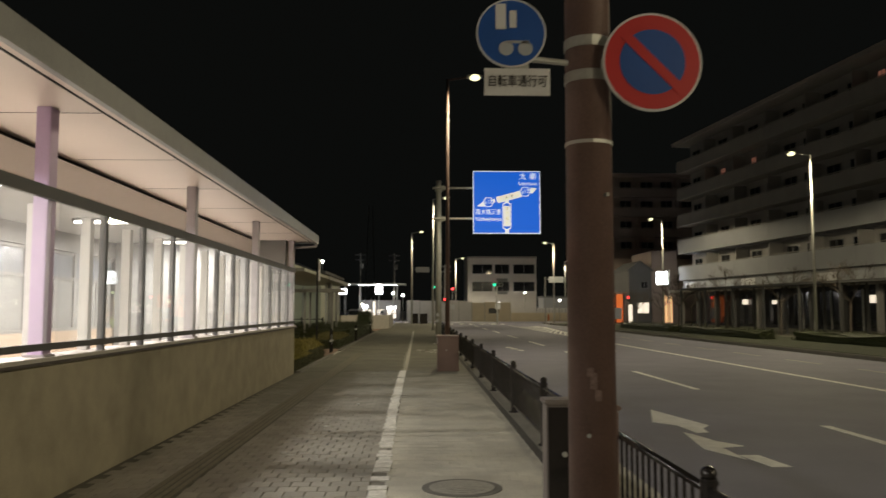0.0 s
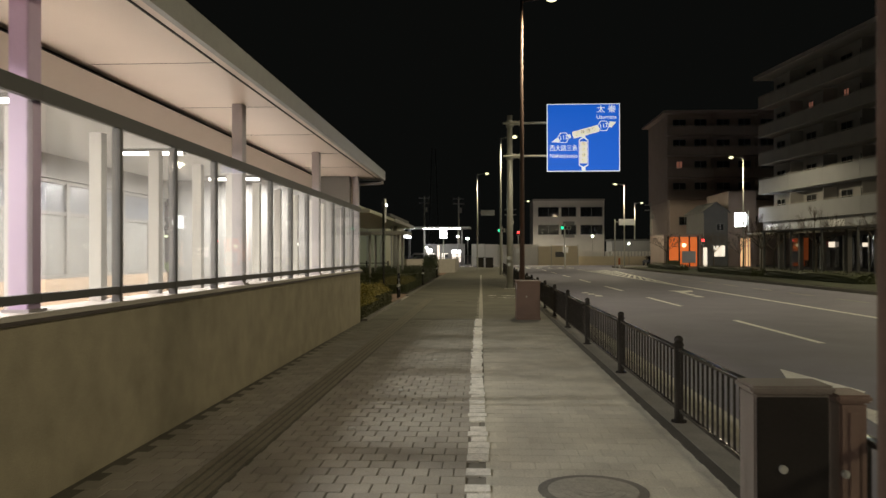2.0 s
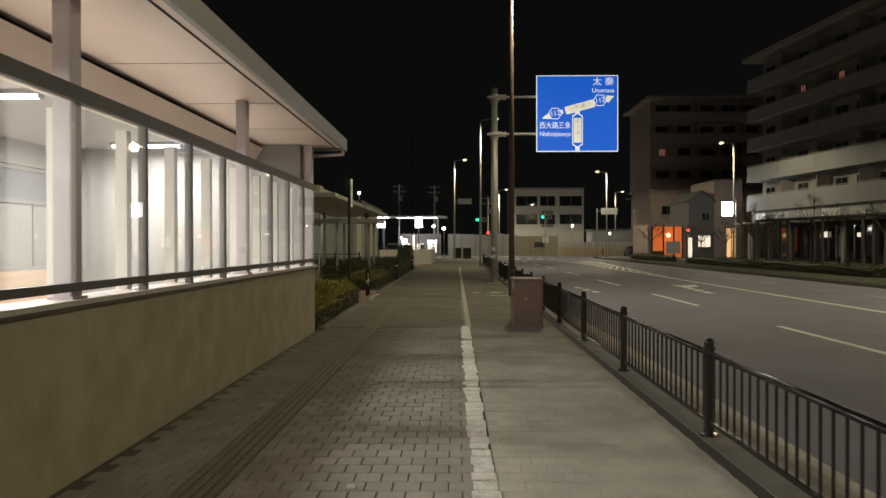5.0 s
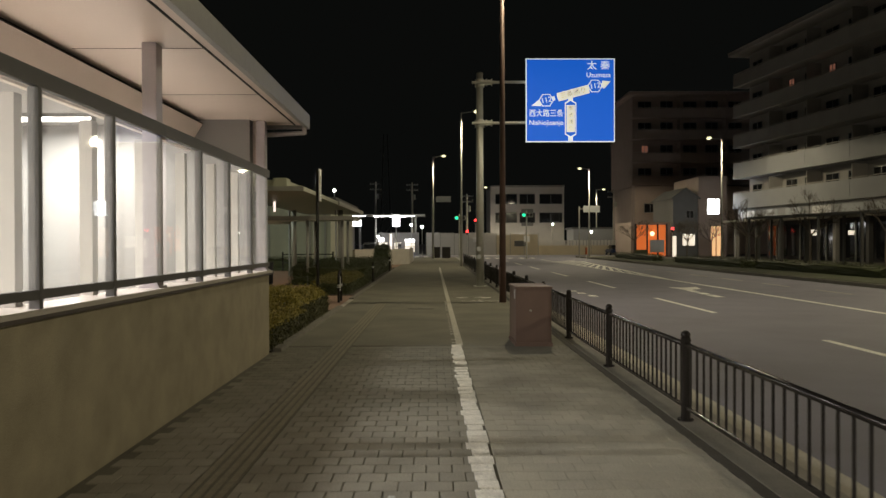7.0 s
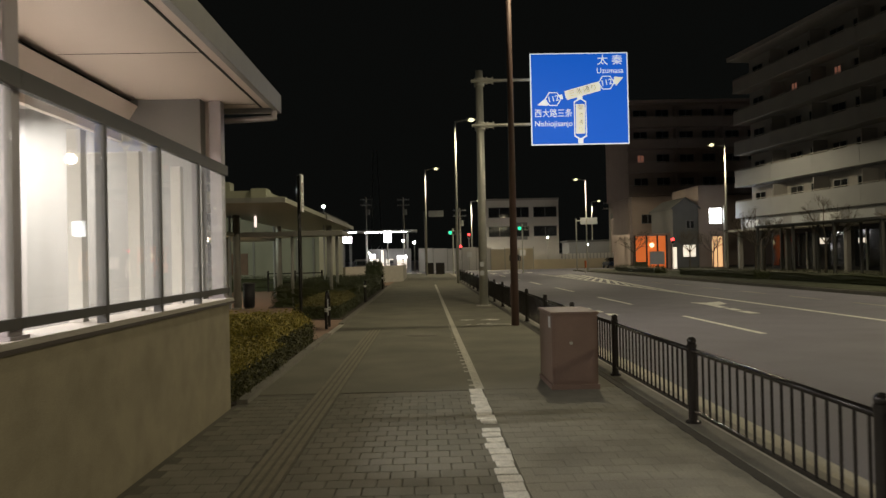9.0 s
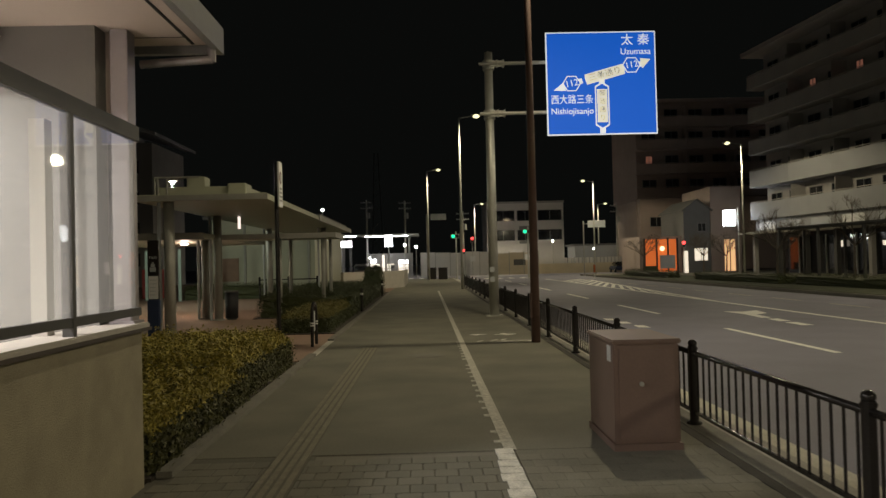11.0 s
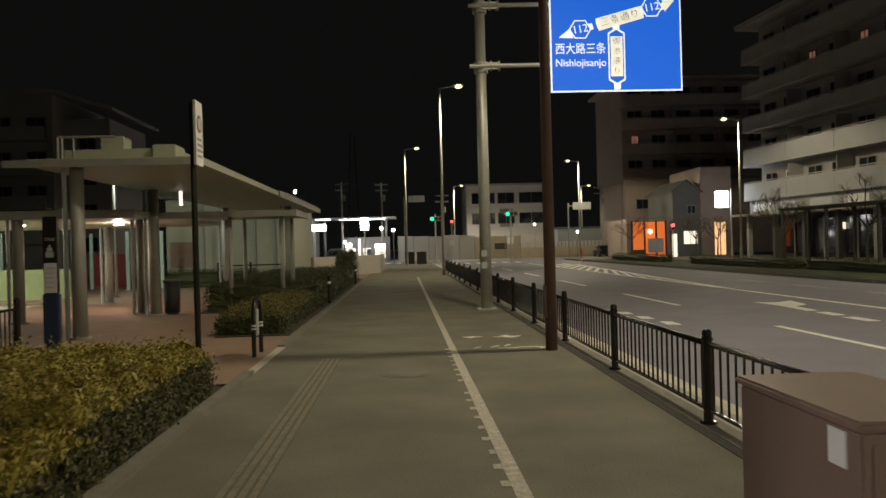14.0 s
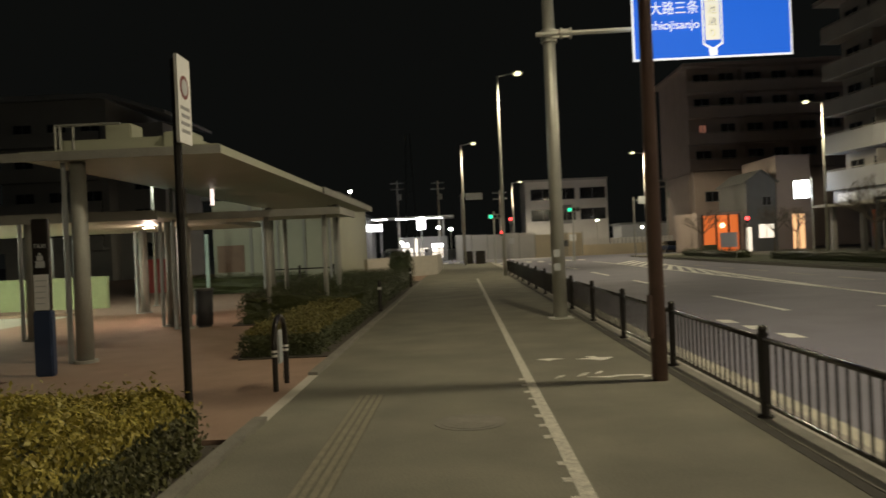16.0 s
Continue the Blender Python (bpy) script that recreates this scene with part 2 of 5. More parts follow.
M = dict(
    asphalt=material("asphalt", (0.212, 0.206, 0.256), 0.7, var=0.2, scale=0.7, bump=0.5, detail=90),
    # Paving colours hold a brighter tone where the window light falls.
    walk_asphalt=light_fade_along(material("worn_walk_paving", (0.2, 0.188, 0.15), 0.85, var=0.38, scale=0.9, bump=0.3), (0.6, 0.575, 0.485), (0.175, 0.167, 0.132), 9, 23),
    paver=light_fade_along(material("concrete_paver", (0.3, 0.28, 0.24), 0.8, var=0.25, scale=3, bump=0.4, spread=0.1), (0.35, 0.33, 0.283), (0.18, 0.172, 0.137), 10, 21),
    joint=material("sandy_joint", (0.22, 0.208, 0.175), 0.95, bump=0.3),
    kerb=material("concrete_kerb", (0.4, 0.38, 0.34), 0.85, var=0.25, scale=2.5, bump=0.4),
    paint=material("worn_road_paint", (0.85, 0.84, 0.8), 0.6, var=0.25, scale=5, bump=0.2),
    worn=material("chipped_line_paint", (0.8, 0.78, 0.72), 0.7, var=0.35, scale=9, bump=0.3),
    stucco=material("beige_stucco", (0.38, 0.34, 0.245), 0.9, var=0.26, scale=3.2, bump=0.7, detail=120),
    ledge=material("concrete_coping", (0.5, 0.47, 0.42), 0.6, var=0.15, scale=4, bump=0.2),
    steel=material("grey_painted_steel", (0.36, 0.33, 0.345), 0.4, 0.3, var=0.06, scale=4, bump=0.02),
    beam=material("dark_grey_steel", (0.075, 0.074, 0.072), 0.55, 0.0, var=0.06, bump=0.02),
    purplelit=material("purple_lit_steel", (0.5, 0.38, 0.56), 0.4, 0.2, var=0.05, bump=0.02),
    soffit=material("cream_soffit_panel", (0.6, 0.51, 0.445), 0.38, var=0.04, scale=1.5, bump=0.01),
    white=material("white_wall_panel", (0.18, 0.174, 0.167), 0.5, var=0.03, scale=2, bump=0.02),
    inner=material("cream_inner_wall", (0.34, 0.26, 0.19), 0.6, var=0.06, scale=2, bump=0.05),
    fascia=material("grey_roof_metal", (0.3, 0.3, 0.29), 0.45, 0.2, var=0.1, bump=0.03),
    black=material("dark_brown_fence_paint", (0.03, 0.026, 0.024), 0.25, 0.2, var=0.15, bump=0.05),
    cabinet=material("brown_cabinet_paint", (0.2, 0.132, 0.108), 0.5, 0.0, var=0.12, scale=3, bump=0.1),
    polebrown=material("brown_pole_paint", (0.14, 0.085, 0.07), 0.55, 0.1, var=0.2, scale=4, bump=0.15),
    galv=material("galvanised_steel", (0.52, 0.52, 0.48), 0.45, 0.5, var=0.12, scale=5, bump=0.05),
    tube=material("lit_tube", (1, 1, 1), emit=8.0, emit_color=(1.0, 0.92, 0.86)),
    lampglow=material("lit_lamp_lens", (1, 0.9, 0.6), emit=1.7, emit_color=(1.0, 0.93, 0.52)),
    # Guide sign colours emit a little, in place of retroreflected light.
    blue=material("glowing_blue_sign_face", (0.008, 0.06, 0.4), 0.6, var=0.02, bump=0, emit=0.8, emit_color=(0.008, 0.115, 0.6)),
    signwhite=material("glowing_white_legend", (0.85, 0.85, 0.85), 0.4, var=0.02, bump=0, emit=0.75, emit_color=(0.85, 0.86, 0.85)),
    signplain=material("white_sign_plate", (0.7, 0.7, 0.7), 0.4, var=0.05, bump=0),
    red=material("red_sign_face", (0.55, 0.03, 0.03), 0.4, var=0.05, bump=0),
    bluep=material("blue_plate", (0.02, 0.09, 0.35), 0.4, var=0.05, bump=0),
    wallgrey=material("grey_apartment_render", (0.34, 0.325, 0.31), 0.85, var=0.12, scale=0.6, bump=0.2),
    wallpale=material("pale_parapet_render", (0.33, 0.335, 0.345), 0.8, var=0.1, scale=0.6, bump=0.2),
    wallbrown=material("brown_tiled_render", (0.36, 0.29, 0.26), 0.85, var=0.12, scale=0.6, bump=0.2),
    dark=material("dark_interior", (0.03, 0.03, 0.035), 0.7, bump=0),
    roof=material("dark_roof", (0.12, 0.12, 0.12), 0.8, bump=0.2),
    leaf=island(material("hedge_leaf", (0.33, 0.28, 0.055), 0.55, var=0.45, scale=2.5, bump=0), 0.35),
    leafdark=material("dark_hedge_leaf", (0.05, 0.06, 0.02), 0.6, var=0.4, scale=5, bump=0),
    bark=material("grey_bark", (0.12, 0.1, 0.08), 0.9, var=0.25, bump=0.5),
    soil=material("planter_soil", (0.06, 0.05, 0.04), 0.95, var=0.3, bump=0.6),
    redpave=material("reddish_plaza_paving", (0.3, 0.2, 0.15), 0.8, var=0.2, scale=2, bump=0.3),
    kerbdark=material("grimy_concrete_edging", (0.2, 0.19, 0.165), 0.9, var=0.3, scale=3, bump=0.4),
    ceil=material("grey_ceiling_board", (0.3, 0.295, 0.29), 0.7, var=0.05, bump=0.02),
    edge=material("dark_brown_drip_edge", (0.07, 0.055, 0.045), 0.6, var=0.1, bump=0.05),
    strip=material("wall_shade_bedding", (0.13, 0.122, 0.1), 0.9, var=0.35, scale=1.2, bump=0.4),
    verge=material("dark_grass_verge", (0.055, 0.062, 0.035), 0.95, var=0.4, scale=1.5, bump=0.8),
    gutter=material("stained_pale_gutter", (0.58, 0.55, 0.47), 0.8, var=0.3, scale=2, bump=0.3),
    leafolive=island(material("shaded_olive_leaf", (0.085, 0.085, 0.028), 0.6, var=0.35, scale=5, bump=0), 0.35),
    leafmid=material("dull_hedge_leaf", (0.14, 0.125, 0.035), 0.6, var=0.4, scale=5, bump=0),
    drive=material("pale_concrete_drive", (0.46, 0.44, 0.39), 0.8, var=0.2, scale=1.5, bump=0.2),
    teal=material("pale_teal_paint", (0.45, 0.6, 0.55), 0.5, var=0.05, bump=0),
    groove=material("dark_shadow_gap", (0.02, 0.018, 0.016), 0.9, bump=0),
    frosted=material("frosted_film_glass", (0.2, 0.2, 0.195), 0.25, var=0.05, scale=1, bump=0),
    globe=material("lit_globe", (1, 1, 1), emit=60, emit_color=(0.95, 1.0, 0.85)),
    stationlight=material("lit_canopy_panel", (1, 1, 1), emit=16, emit_color=(0.95, 0.97, 1.0)),
    cabinetgrey=material("grey_brown_cabinet_paint", (0.2, 0.17, 0.155), 0.5, 0.1, var=0.15, scale=3, bump=0.1),
    litterwhite=material("off_white_scrap", (0.6, 0.6, 0.58), 0.8, bump=0),
    darkpane=material("dark_window_glass", (0.02, 0.022, 0.026), 0.06, var=0.05, bump=0, spec=0.8),
    frame=material("grey_window_frame", (0.2, 0.2, 0.2), 0.45, 0.3, var=0.05, bump=0),
    offlens=material("unlit_signal_lens", (0.03, 0.03, 0.03), 0.2, var=0.05, bump=0),
    shopwarm=material("lit_entrance_warm", (1, 0.7, 0.4), emit=0.9, emit_color=(1.0, 0.55, 0.25)),
    reddim=material("red_gate_paint", (0.3, 0.03, 0.025), 0.5, var=0.1, bump=0),
    orangedim=material("orange_plastic", (0.5, 0.13, 0.03), 0.5, var=0.05, bump=0),
    paverfield=island(light_fade_along(material("concrete_paver_field", (0.3, 0.28, 0.24), 0.8, var=0.2, scale=3, bump=0.4), (0.35, 0.33, 0.283), (0.18, 0.172, 0.137), 10, 21), 0.1),
    lid=material("worn_iron_lid", (0.4, 0.38, 0.32), 0.7, 0.0, var=0.3, scale=12, bump=0.4),
    tactile=material("worn_yellow_tactile", (0.225, 0.208, 0.155), 0.8, var=0.3, scale=8, bump=0.3),
    dimfilm=material("dim_blue_grey_film", (0.12, 0.128, 0.145), 0.3, var=0.05, bump=0),
    walkpaver=island(light_fade_along(material("worn_smooth_paver", (0.4, 0.38, 0.32), 0.85, var=0.3, scale=1.6, bump=0.35), (0.6, 0.575, 0.485), (0.19, 0.18, 0.145), 9, 23), 0.06),
    postpaint=material("dull_white_post_paint", (0.55, 0.53, 0.5), 0.6, var=0.05, scale=3, bump=0.02),
    tactilebase=material("grimy_tactile_base", (0.145, 0.136, 0.105), 0.85, var=0.3, scale=6, bump=0.3),
    legendgrey=material("dark_grey_print", (0.26, 0.26, 0.27), 0.6, var=0.05, bump=0),
    maroon=material("faded_dark_red_print", (0.16, 0.04, 0.04), 0.6, var=0.1, bump=0),
    wornthin=material("faded_line_paint", (0.5, 0.48, 0.42), 0.75, var=0.5, scale=14, bump=0.3),
    gap=material("dirty_joint", (0.05, 0.046, 0.04), 0.95, var=0.3, scale=4, bump=0.4),
    signgrey=material("faded_sign_grey", (0.42, 0.44, 0.46), 0.5, var=0.08, bump=0),
    signgreytext=material("glowing_grey_legend", (0.2, 0.22, 0.26), 0.5, var=0.02, bump=0, emit=0.3, emit_color=(0.3, 0.32, 0.36)),
    signcream=material("glowing_cream_panel", (0.85, 0.8, 0.6), 0.4, var=0.02, bump=0, emit=0.7, emit_color=(0.85, 0.82, 0.66)),
    navy=material("navy_totem_paint", (0.025, 0.04, 0.09), 0.4, var=0.1, bump=0.02),
    galvdull=material("weathered_grey_steel", (0.33, 0.328, 0.3), 0.55, 0.2, var=0.15, scale=3, bump=0.05),
    canopy=material("pale_canopy_panel", (0.42, 0.43, 0.33), 0.5, var=0.08, scale=2, bump=0.03),
    inner2=material("pale_green_parapet", (0.4, 0.46, 0.26), 0.7, var=0.1, bump=0.05),
    warmlens=material("lit_downlight", (1, 0.8, 0.6), emit=60, emit_color=(1.0, 0.8, 0.6)),
    glass=glass("clear_glass"),
    remnant=material("torn_paper_remnant", (0.17, 0.115, 0.1), 0.9, var=0.4, scale=30, bump=0.1),
    pinkglow=material("lit_pinkish_tube", (1, 0.85, 0.78), emit=1.3, emit_color=(1.0, 0.8, 0.7)),
    hoarding=material("white_hoarding_paint", (0.62, 0.6, 0.58), 0.6, var=0.08, scale=0.8, bump=0.05),
    creamwall=material("cream_site_wall", (0.6, 0.52, 0.38), 0.7, var=0.1, scale=0.8, bump=0.1),
    sidings=material("dark_grey_sidings", (0.13, 0.13, 0.13), 0.7, var=0.1, scale=1.5, bump=0.1),
    signbox=material("lit_sign_face", (1, 1, 1), emit=14, emit_color=(0.93, 0.97, 1.0)),
    green=material("green_signal", (0.0, 1.0, 0.5), emit=1.6, emit_color=(0.02, 0.9, 0.42)),
    redlight=material("red_signal", (1, 0.05, 0.05), emit=8, emit_color=(1.0, 0.03, 0.03)),
    shopwhite=material("lit_shop_white", (1, 1, 1), emit=7.0, emit_color=(1.0, 0.97, 1.0)),
    shopdim=material("lit_window_warm_white", (1, 1, 1), emit=0.9, emit_color=(1.0, 0.85, 0.65)),
    orange=material("orange_shop_wall", (0.8, 0.22, 0.06), emit=0.45, emit_color=(1.0, 0.2, 0.04)),
    curtain=material("lit_orange_curtain", (0.6, 0.2, 0.1), emit=0.12, emit_color=(1.0, 0.42, 0.28)),
)


# ---- building blocks ----
def box(bm, x0, y0, z0, x1, y1, z1, bevel=0.0):
    v = bmesh.ops.create_cube(bm, size=1.0, matrix=Matrix.LocRotScale(((x0 + x1) / 2, (y0 + y1) / 2, (z0 + z1) / 2), None, (x1 - x0, y1 - y0, z1 - z0)))["verts"]
    if bevel:
        bmesh.ops.bevel(bm, geom=list({e for w in v for e in w.link_edges}), offset=bevel, segments=2, affect="EDGES")
    return bm


def cyl(bm, p, q, r, r2=None, seg=12):
    p, q = Vector(p), Vector(q)
    d = q - p
    m = Matrix.Translation((p + q) / 2) @ d.to_track_quat("Z", "Y").to_matrix().to_4x4()
    bmesh.ops.create_cone(bm, cap_ends=True, segments=seg, radius1=r, radius2=r if r2 is None else r2, depth=d.length, matrix=m)
    return bm


def ball(bm, c, r, seg=12, sz=1.0):
    bmesh.ops.create_uvsphere(bm, u_segments=seg, v_segments=seg // 2 + 1, radius=r, matrix=Matrix.LocRotScale(c, None, (1, 1, sz)))
    return bm


def prism(bm, pts, z0, z1, plane="xy"):
    """A flat outline in plane 'xy' or 'xz', thickened from z0 to z1 along the third axis."""
    def at(p, d):
        return (p[0], p[1], d) if plane == "xy" else (p[0], d, p[1])
    a = [bm.verts.new(at(p, z0)) for p in pts]
    b = [bm.verts.new(at(p, z1)) for p in pts]
    bm.faces.new(a)
    bm.faces.new(b[::-1])
    for i in range(len(pts)):
        j = (i + 1) % len(pts)
        bm.faces.new((a[i], b[i], b[j], a[j]))
    bmesh.ops.recalc_face_normals(bm, faces=bm.faces)
    return bm


def mesh_of(name, bm, mat, smooth=False):
    me = bpy.data.meshes.new(name)
    bm.to_mesh(me)
    bm.free()
    if smooth:
        me.shade_smooth()
    me.materials.append(mat)
    return me


def part(name, bm, mat, parent=None, label="", smooth=False):
    ob = new(name, mesh_of(name, bm, mat, smooth))
    ob.parent = parent
    return tagged(ob, label)


def thing(name, label, category, at=(0, 0, 0), turn=0.0, group="", kind=""):
    ob = new(name)
    ob.empty_display_size = 0.2
    ob.matrix_basis = pose(*at, 0, 0, turn)
    return tagged(ob, label, category, group, kind)


def solid(name, bm, mat, label, category="", kind="structure"):
    return tagged(part(name, bm, mat), label, category, kind=kind)


def B(*a, bevel=0.0):
    return box(bmesh.new(), *a, bevel=bevel)


def C(*a, **k):
    return cyl(bmesh.new(), *a, **k)

# ---- ground ----
solid("ground", B(-400, -300, -0.6, 400, 700, -0.19), M["asphalt"], "dark ground that reaches to the horizon")
solid("road", B(2.88, -60, -0.18, 17.3, 104, -0.15), M["asphalt"], "grey asphalt carriageway with white markings")
solid("cross_road", B(-120, 104, -0.18, 140, 121, -0.149), M["asphalt"], "asphalt cross street at the junction")
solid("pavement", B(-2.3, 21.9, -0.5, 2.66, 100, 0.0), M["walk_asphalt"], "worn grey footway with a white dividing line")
solid("pavement", B(-2.3, -30, -0.5, 2.66, 21.9, -0.012), M["joint"], "bedding of the paved footway")
solid("plaza", B(-12.5, 33.0, -0.5, -6.75, 48, -0.005), M["redpave"], "reddish paved forecourt under the canopy")
solid("plaza", B(-6.75, 28.9, -0.5, -2.3, 48, -0.004), M["redpave"], "reddish paved forecourt entry")
solid("plaza", B(-40, 48, -0.5, -2.3, 100, -0.004), M["redpave"], "reddish paved forecourt")
solid("drive", B(-40, 10, -0.5, -6.75, 48, -0.1), M["drive"], "pale concrete drive beside the forecourt")
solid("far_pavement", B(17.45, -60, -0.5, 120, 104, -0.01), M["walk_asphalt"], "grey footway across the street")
solid("verge", B(17.6, -60, -0.3, 23.5, 96, 0.012), M["verge"], "dark grassy verge across the street")
solid("kerb", B(2.66, -30, -0.5, 2.88, 100, 0.006), M["kerb"], "pale concrete kerb beside the fence")
solid("gutter", B(2.88, -30, -0.3, 3.36, 100, -0.143), M["gutter"], "pale concrete gutter strip along the road")
solid("far_kerb", B(17.3, -60, -0.5, 17.45, 104, 0.0), M["kerbdark"], "concrete kerb across the street")
solid("planter_kerb", B(-2.3, 21.3, -0.3, -2.17, 29.6, 0.05), M["kerbdark"], "low concrete edging of the planting bed")
solid("planter_kerb", B(-2.3, 32.4, -0.3, -2.17, 62, 0.05), M["kerbdark"], "low concrete edging of the planting bed")


def line(x0, y0, x1, y1, mat="paint", z=-0.146, name="road_marking"):
    solid(name, B(x0, y0, z - 0.006, x1, y1, z + 0.0), M[mat], "white painted line on the ground")


for k in range(-3, 9):
    line(7.3, 7.0 + 11.1 * k, 7.45, 12.4 + 11.1 * k)
line(11.42, -60, 11.62, 62)
for k in range(-6, 7):
    line(14.45, 45.5 + 4.8 * k, 14.55, 48.1 + 4.8 * k, "wornthin")
line(0.55, 21.9, 0.66, 62, "wornthin", 0.005, "footway_line")

# ---- glazed entrance building ----
WX, END, BAY = -2.31, 21.07, 4.63
FIRST = END - 6 * BAY
solid("wall_east", B(WX - 0.2, FIRST - 4, -0.3, WX, END, 1.21), M["stucco"], "beige roughcast low wall under the glazing")
solid("wall_coping", B(WX - 0.28, FIRST - 4, 1.21, WX + 0.05, END + 0.05, 1.262, bevel=0.01), M["ledge"], "pale coping on the low wall")
solid("coping_edge", B(WX + 0.051, FIRST - 4, 1.2, WX + 0.06, END + 0.06, 1.226), M["edge"], "dark brown drip edge of the coping")
solid("coping_edge_return", B(WX - 0.28, END + 0.051, 1.2, WX + 0.051, END + 0.06, 1.226), M["edge"], "dark brown drip edge of the coping")
solid("wall_west", B(-7.2, FIRST - 4, -0.3, -7.0, END, 1.2), M["inner"], "cream low wall on the far side")
solid("wall_west_head", B(-7.2, FIRST - 4, 2.995, -7.0, END, 3.49), M["white"], "white wall band above the far glazing")
solid("wall_north", B(-5.2, END - 0.25, 0, WX - 0.22, END - 0.05, 3.5), M["white"], "white panelled end wall, brightly lit")
solid("wall_north_glazing", B(-6.95, END - 0.2, 0, -5.2, END - 0.15, 3.42), M["frosted"], "pale film-covered end glazing")
solid("wall_south", B(-7.0, FIRST - 4, 0, WX - 0.22, FIRST - 3.8, 3.5), M["white"], "plain white end wall")
solid("floor_inside", B(-7.0, FIRST - 4, -0.4, WX - 0.2, END - 0.05, -0.02), M["ledge"], "pale tiled floor inside the entrance")
solid("ceiling", B(-7.0, FIRST - 4, 3.42, -3.34, END - 0.25, 3.48), M["ceil"], "grey ceiling with strip lights")
solid("soffit", B(-7.4, FIRST - 4.2, 3.5, -1.86, END + 0.34, 3.56), M["soffit"], "glossy cream eaves soffit")
solid("roof", B(-7.5, FIRST - 4.3, 3.56, -1.82, END + 0.44, 3.7), M["roof"], "flat metal roof")
bm = bmesh.new()
prism(bm, [(-3.22, 3.43), (-3.4, 3.15), (-3.4, 3.04), (-3.46, 3.04), (-3.46, 3.18), (-3.32, 3.415)], FIRST - 3.8, END - 0.25, "xz")
solid("bulkhead", bm, M["soffit"], "cream sloping bulkhead under the roof")
# Near-black filler paints the shade inside the recess over the bulkhead.
solid("shadow_gap", B(-3.335, FIRST - 3.8, 3.42, -3.3, END - 0.25, 3.498), M["groove"], "near-black filler for the shade in the joint above the bulkhead")
solid("eaves", B(-1.82, FIRST - 4.4, 3.46, -1.76, END + 0.5, 3.68), M["fascia"], "grey metal eaves fascia")
solid("eaves_return", B(-7.5, END + 0.44, 3.46, -1.82, END + 0.5, 3.68), M["fascia"], "grey metal eaves fascia at the gable")
solid("gable_panel", B(-3.6, END - 0.05, 2.76, WX - 0.1, END - 0.01, 3.5), M["soffit"], "cream gable panel above the glazing")


def column(y, mat="steel"):
    c = thing("window_column", "square painted steel column in the glazed wall", "column", (WX - 0.072, y, 1.262), group="window columns", kind="structure")
    part("shaft", B(-0.082, -0.082, 0, 0.05, 0.082, 2.238, bevel=0.006), M[mat], c)
    part("base_plate", B(-0.11, -0.11, 0, 0.075, 0.11, 0.02), M["steel"], c)
    return c


# One column is coloured lavender in place of purple light falling on it.
for k in range(7):
    column(END - 0.06 - BAY * k, "purplelit" if k == 3 else "steel")
n = 0
for k in range(6):
    y0 = END - 0.06 - BAY * (k + 1)
    w = thing("window_%d" % (k + 1), "clear glazed bay with dark metal frame", "window", (WX + 0.01, y0, 1.262), kind="structure")
    part("head_rail", B(-0.03, 0.002, 1.39, 0.02, BAY - 0.002, 1.5), M["beam"], w)
    part("bottom_rail", B(-0.03, 0.002, 0.06, 0.015, BAY - 0.002, 0.12), M["beam"], w)
    for i in range(4):
        p0 = BAY / 4 * i
        if i:
            part("mullion", B(-0.05, p0 - 0.025, 0.0, 0.018, p0 + 0.025, 1.39), M["beam"], w)
        part("pane", B(-0.006, p0 + (0.085 if i == 0 else 0.03), 0.12, 0.006, p0 + BAY / 4 - (0.085 if i == 3 else 0.03), 1.39), M["glass"], w)
        part("inner_post", B(-0.3, p0 + 0.1, 0.0, -0.2, p0 + 0.2, 1.38), M["postpaint"], w)
    f = thing("far_window_%d" % (k + 1), "glazed bay with white frames on the far side", "window", (-7.1, y0, 1.2), kind="structure")
    for z in (0.0, 1.15, 1.72):
        part("rail", B(-0.04, 0, z, 0.04, BAY, z + 0.07), M["white"], f)
    for i in range(2):
        part("post", B(-0.05, BAY / 2 * i - 0.05, 0.07, 0.05, BAY / 2 * i + 0.05, 2.3), M["white"], f)
        part("lower_pane", B(-0.006, BAY / 2 * i + 0.05, 0.07, 0.006, BAY / 2 * (i + 1) - 0.05, 1.15), M["frosted"], f, "pale film-covered pane")
        part("slim_post", B(-0.03, BAY / 2 * (i + 0.55), 0.07, 0.03, BAY / 2 * (i + 0.55) + 0.04, 1.15), M["white"], f)
        part("upper_pane", B(-0.006, BAY / 2 * i + 0.05, 1.22, 0.006, BAY / 2 * (i + 1) - 0.05, 1.72), M["dimfilm"], f, "dim blue-grey upper pane")
# joints of the soffit panels and the drip line
for k in range(13):
    solid("soffit_joint", B(-3.2, END + 0.1 - BAY / 2 * k - 0.004, 3.497, -1.97, END + 0.1 - BAY / 2 * k + 0.004, 3.503), M["groove"], "thin dark joint between soffit panels")
solid("drip_line", B(-1.97, FIRST - 4.1, 3.494, -1.945, END + 0.3, 3.503), M["groove"], "dark drip groove along the eaves")
pipe = thing("rain_pipe", "grey rainwater pipe under the gable eaves", "pipe", (-2.1, END + 0.34, 3.3))
part("horizontal_pipe", C((-0.3, 0, 0.05), (0.28, 0, 0.08), 0.035), M["steel"], pipe)
part("drop", C((0.28, 0, 0.06), (0.28, 0, 0.17), 0.035), M["steel"], pipe)
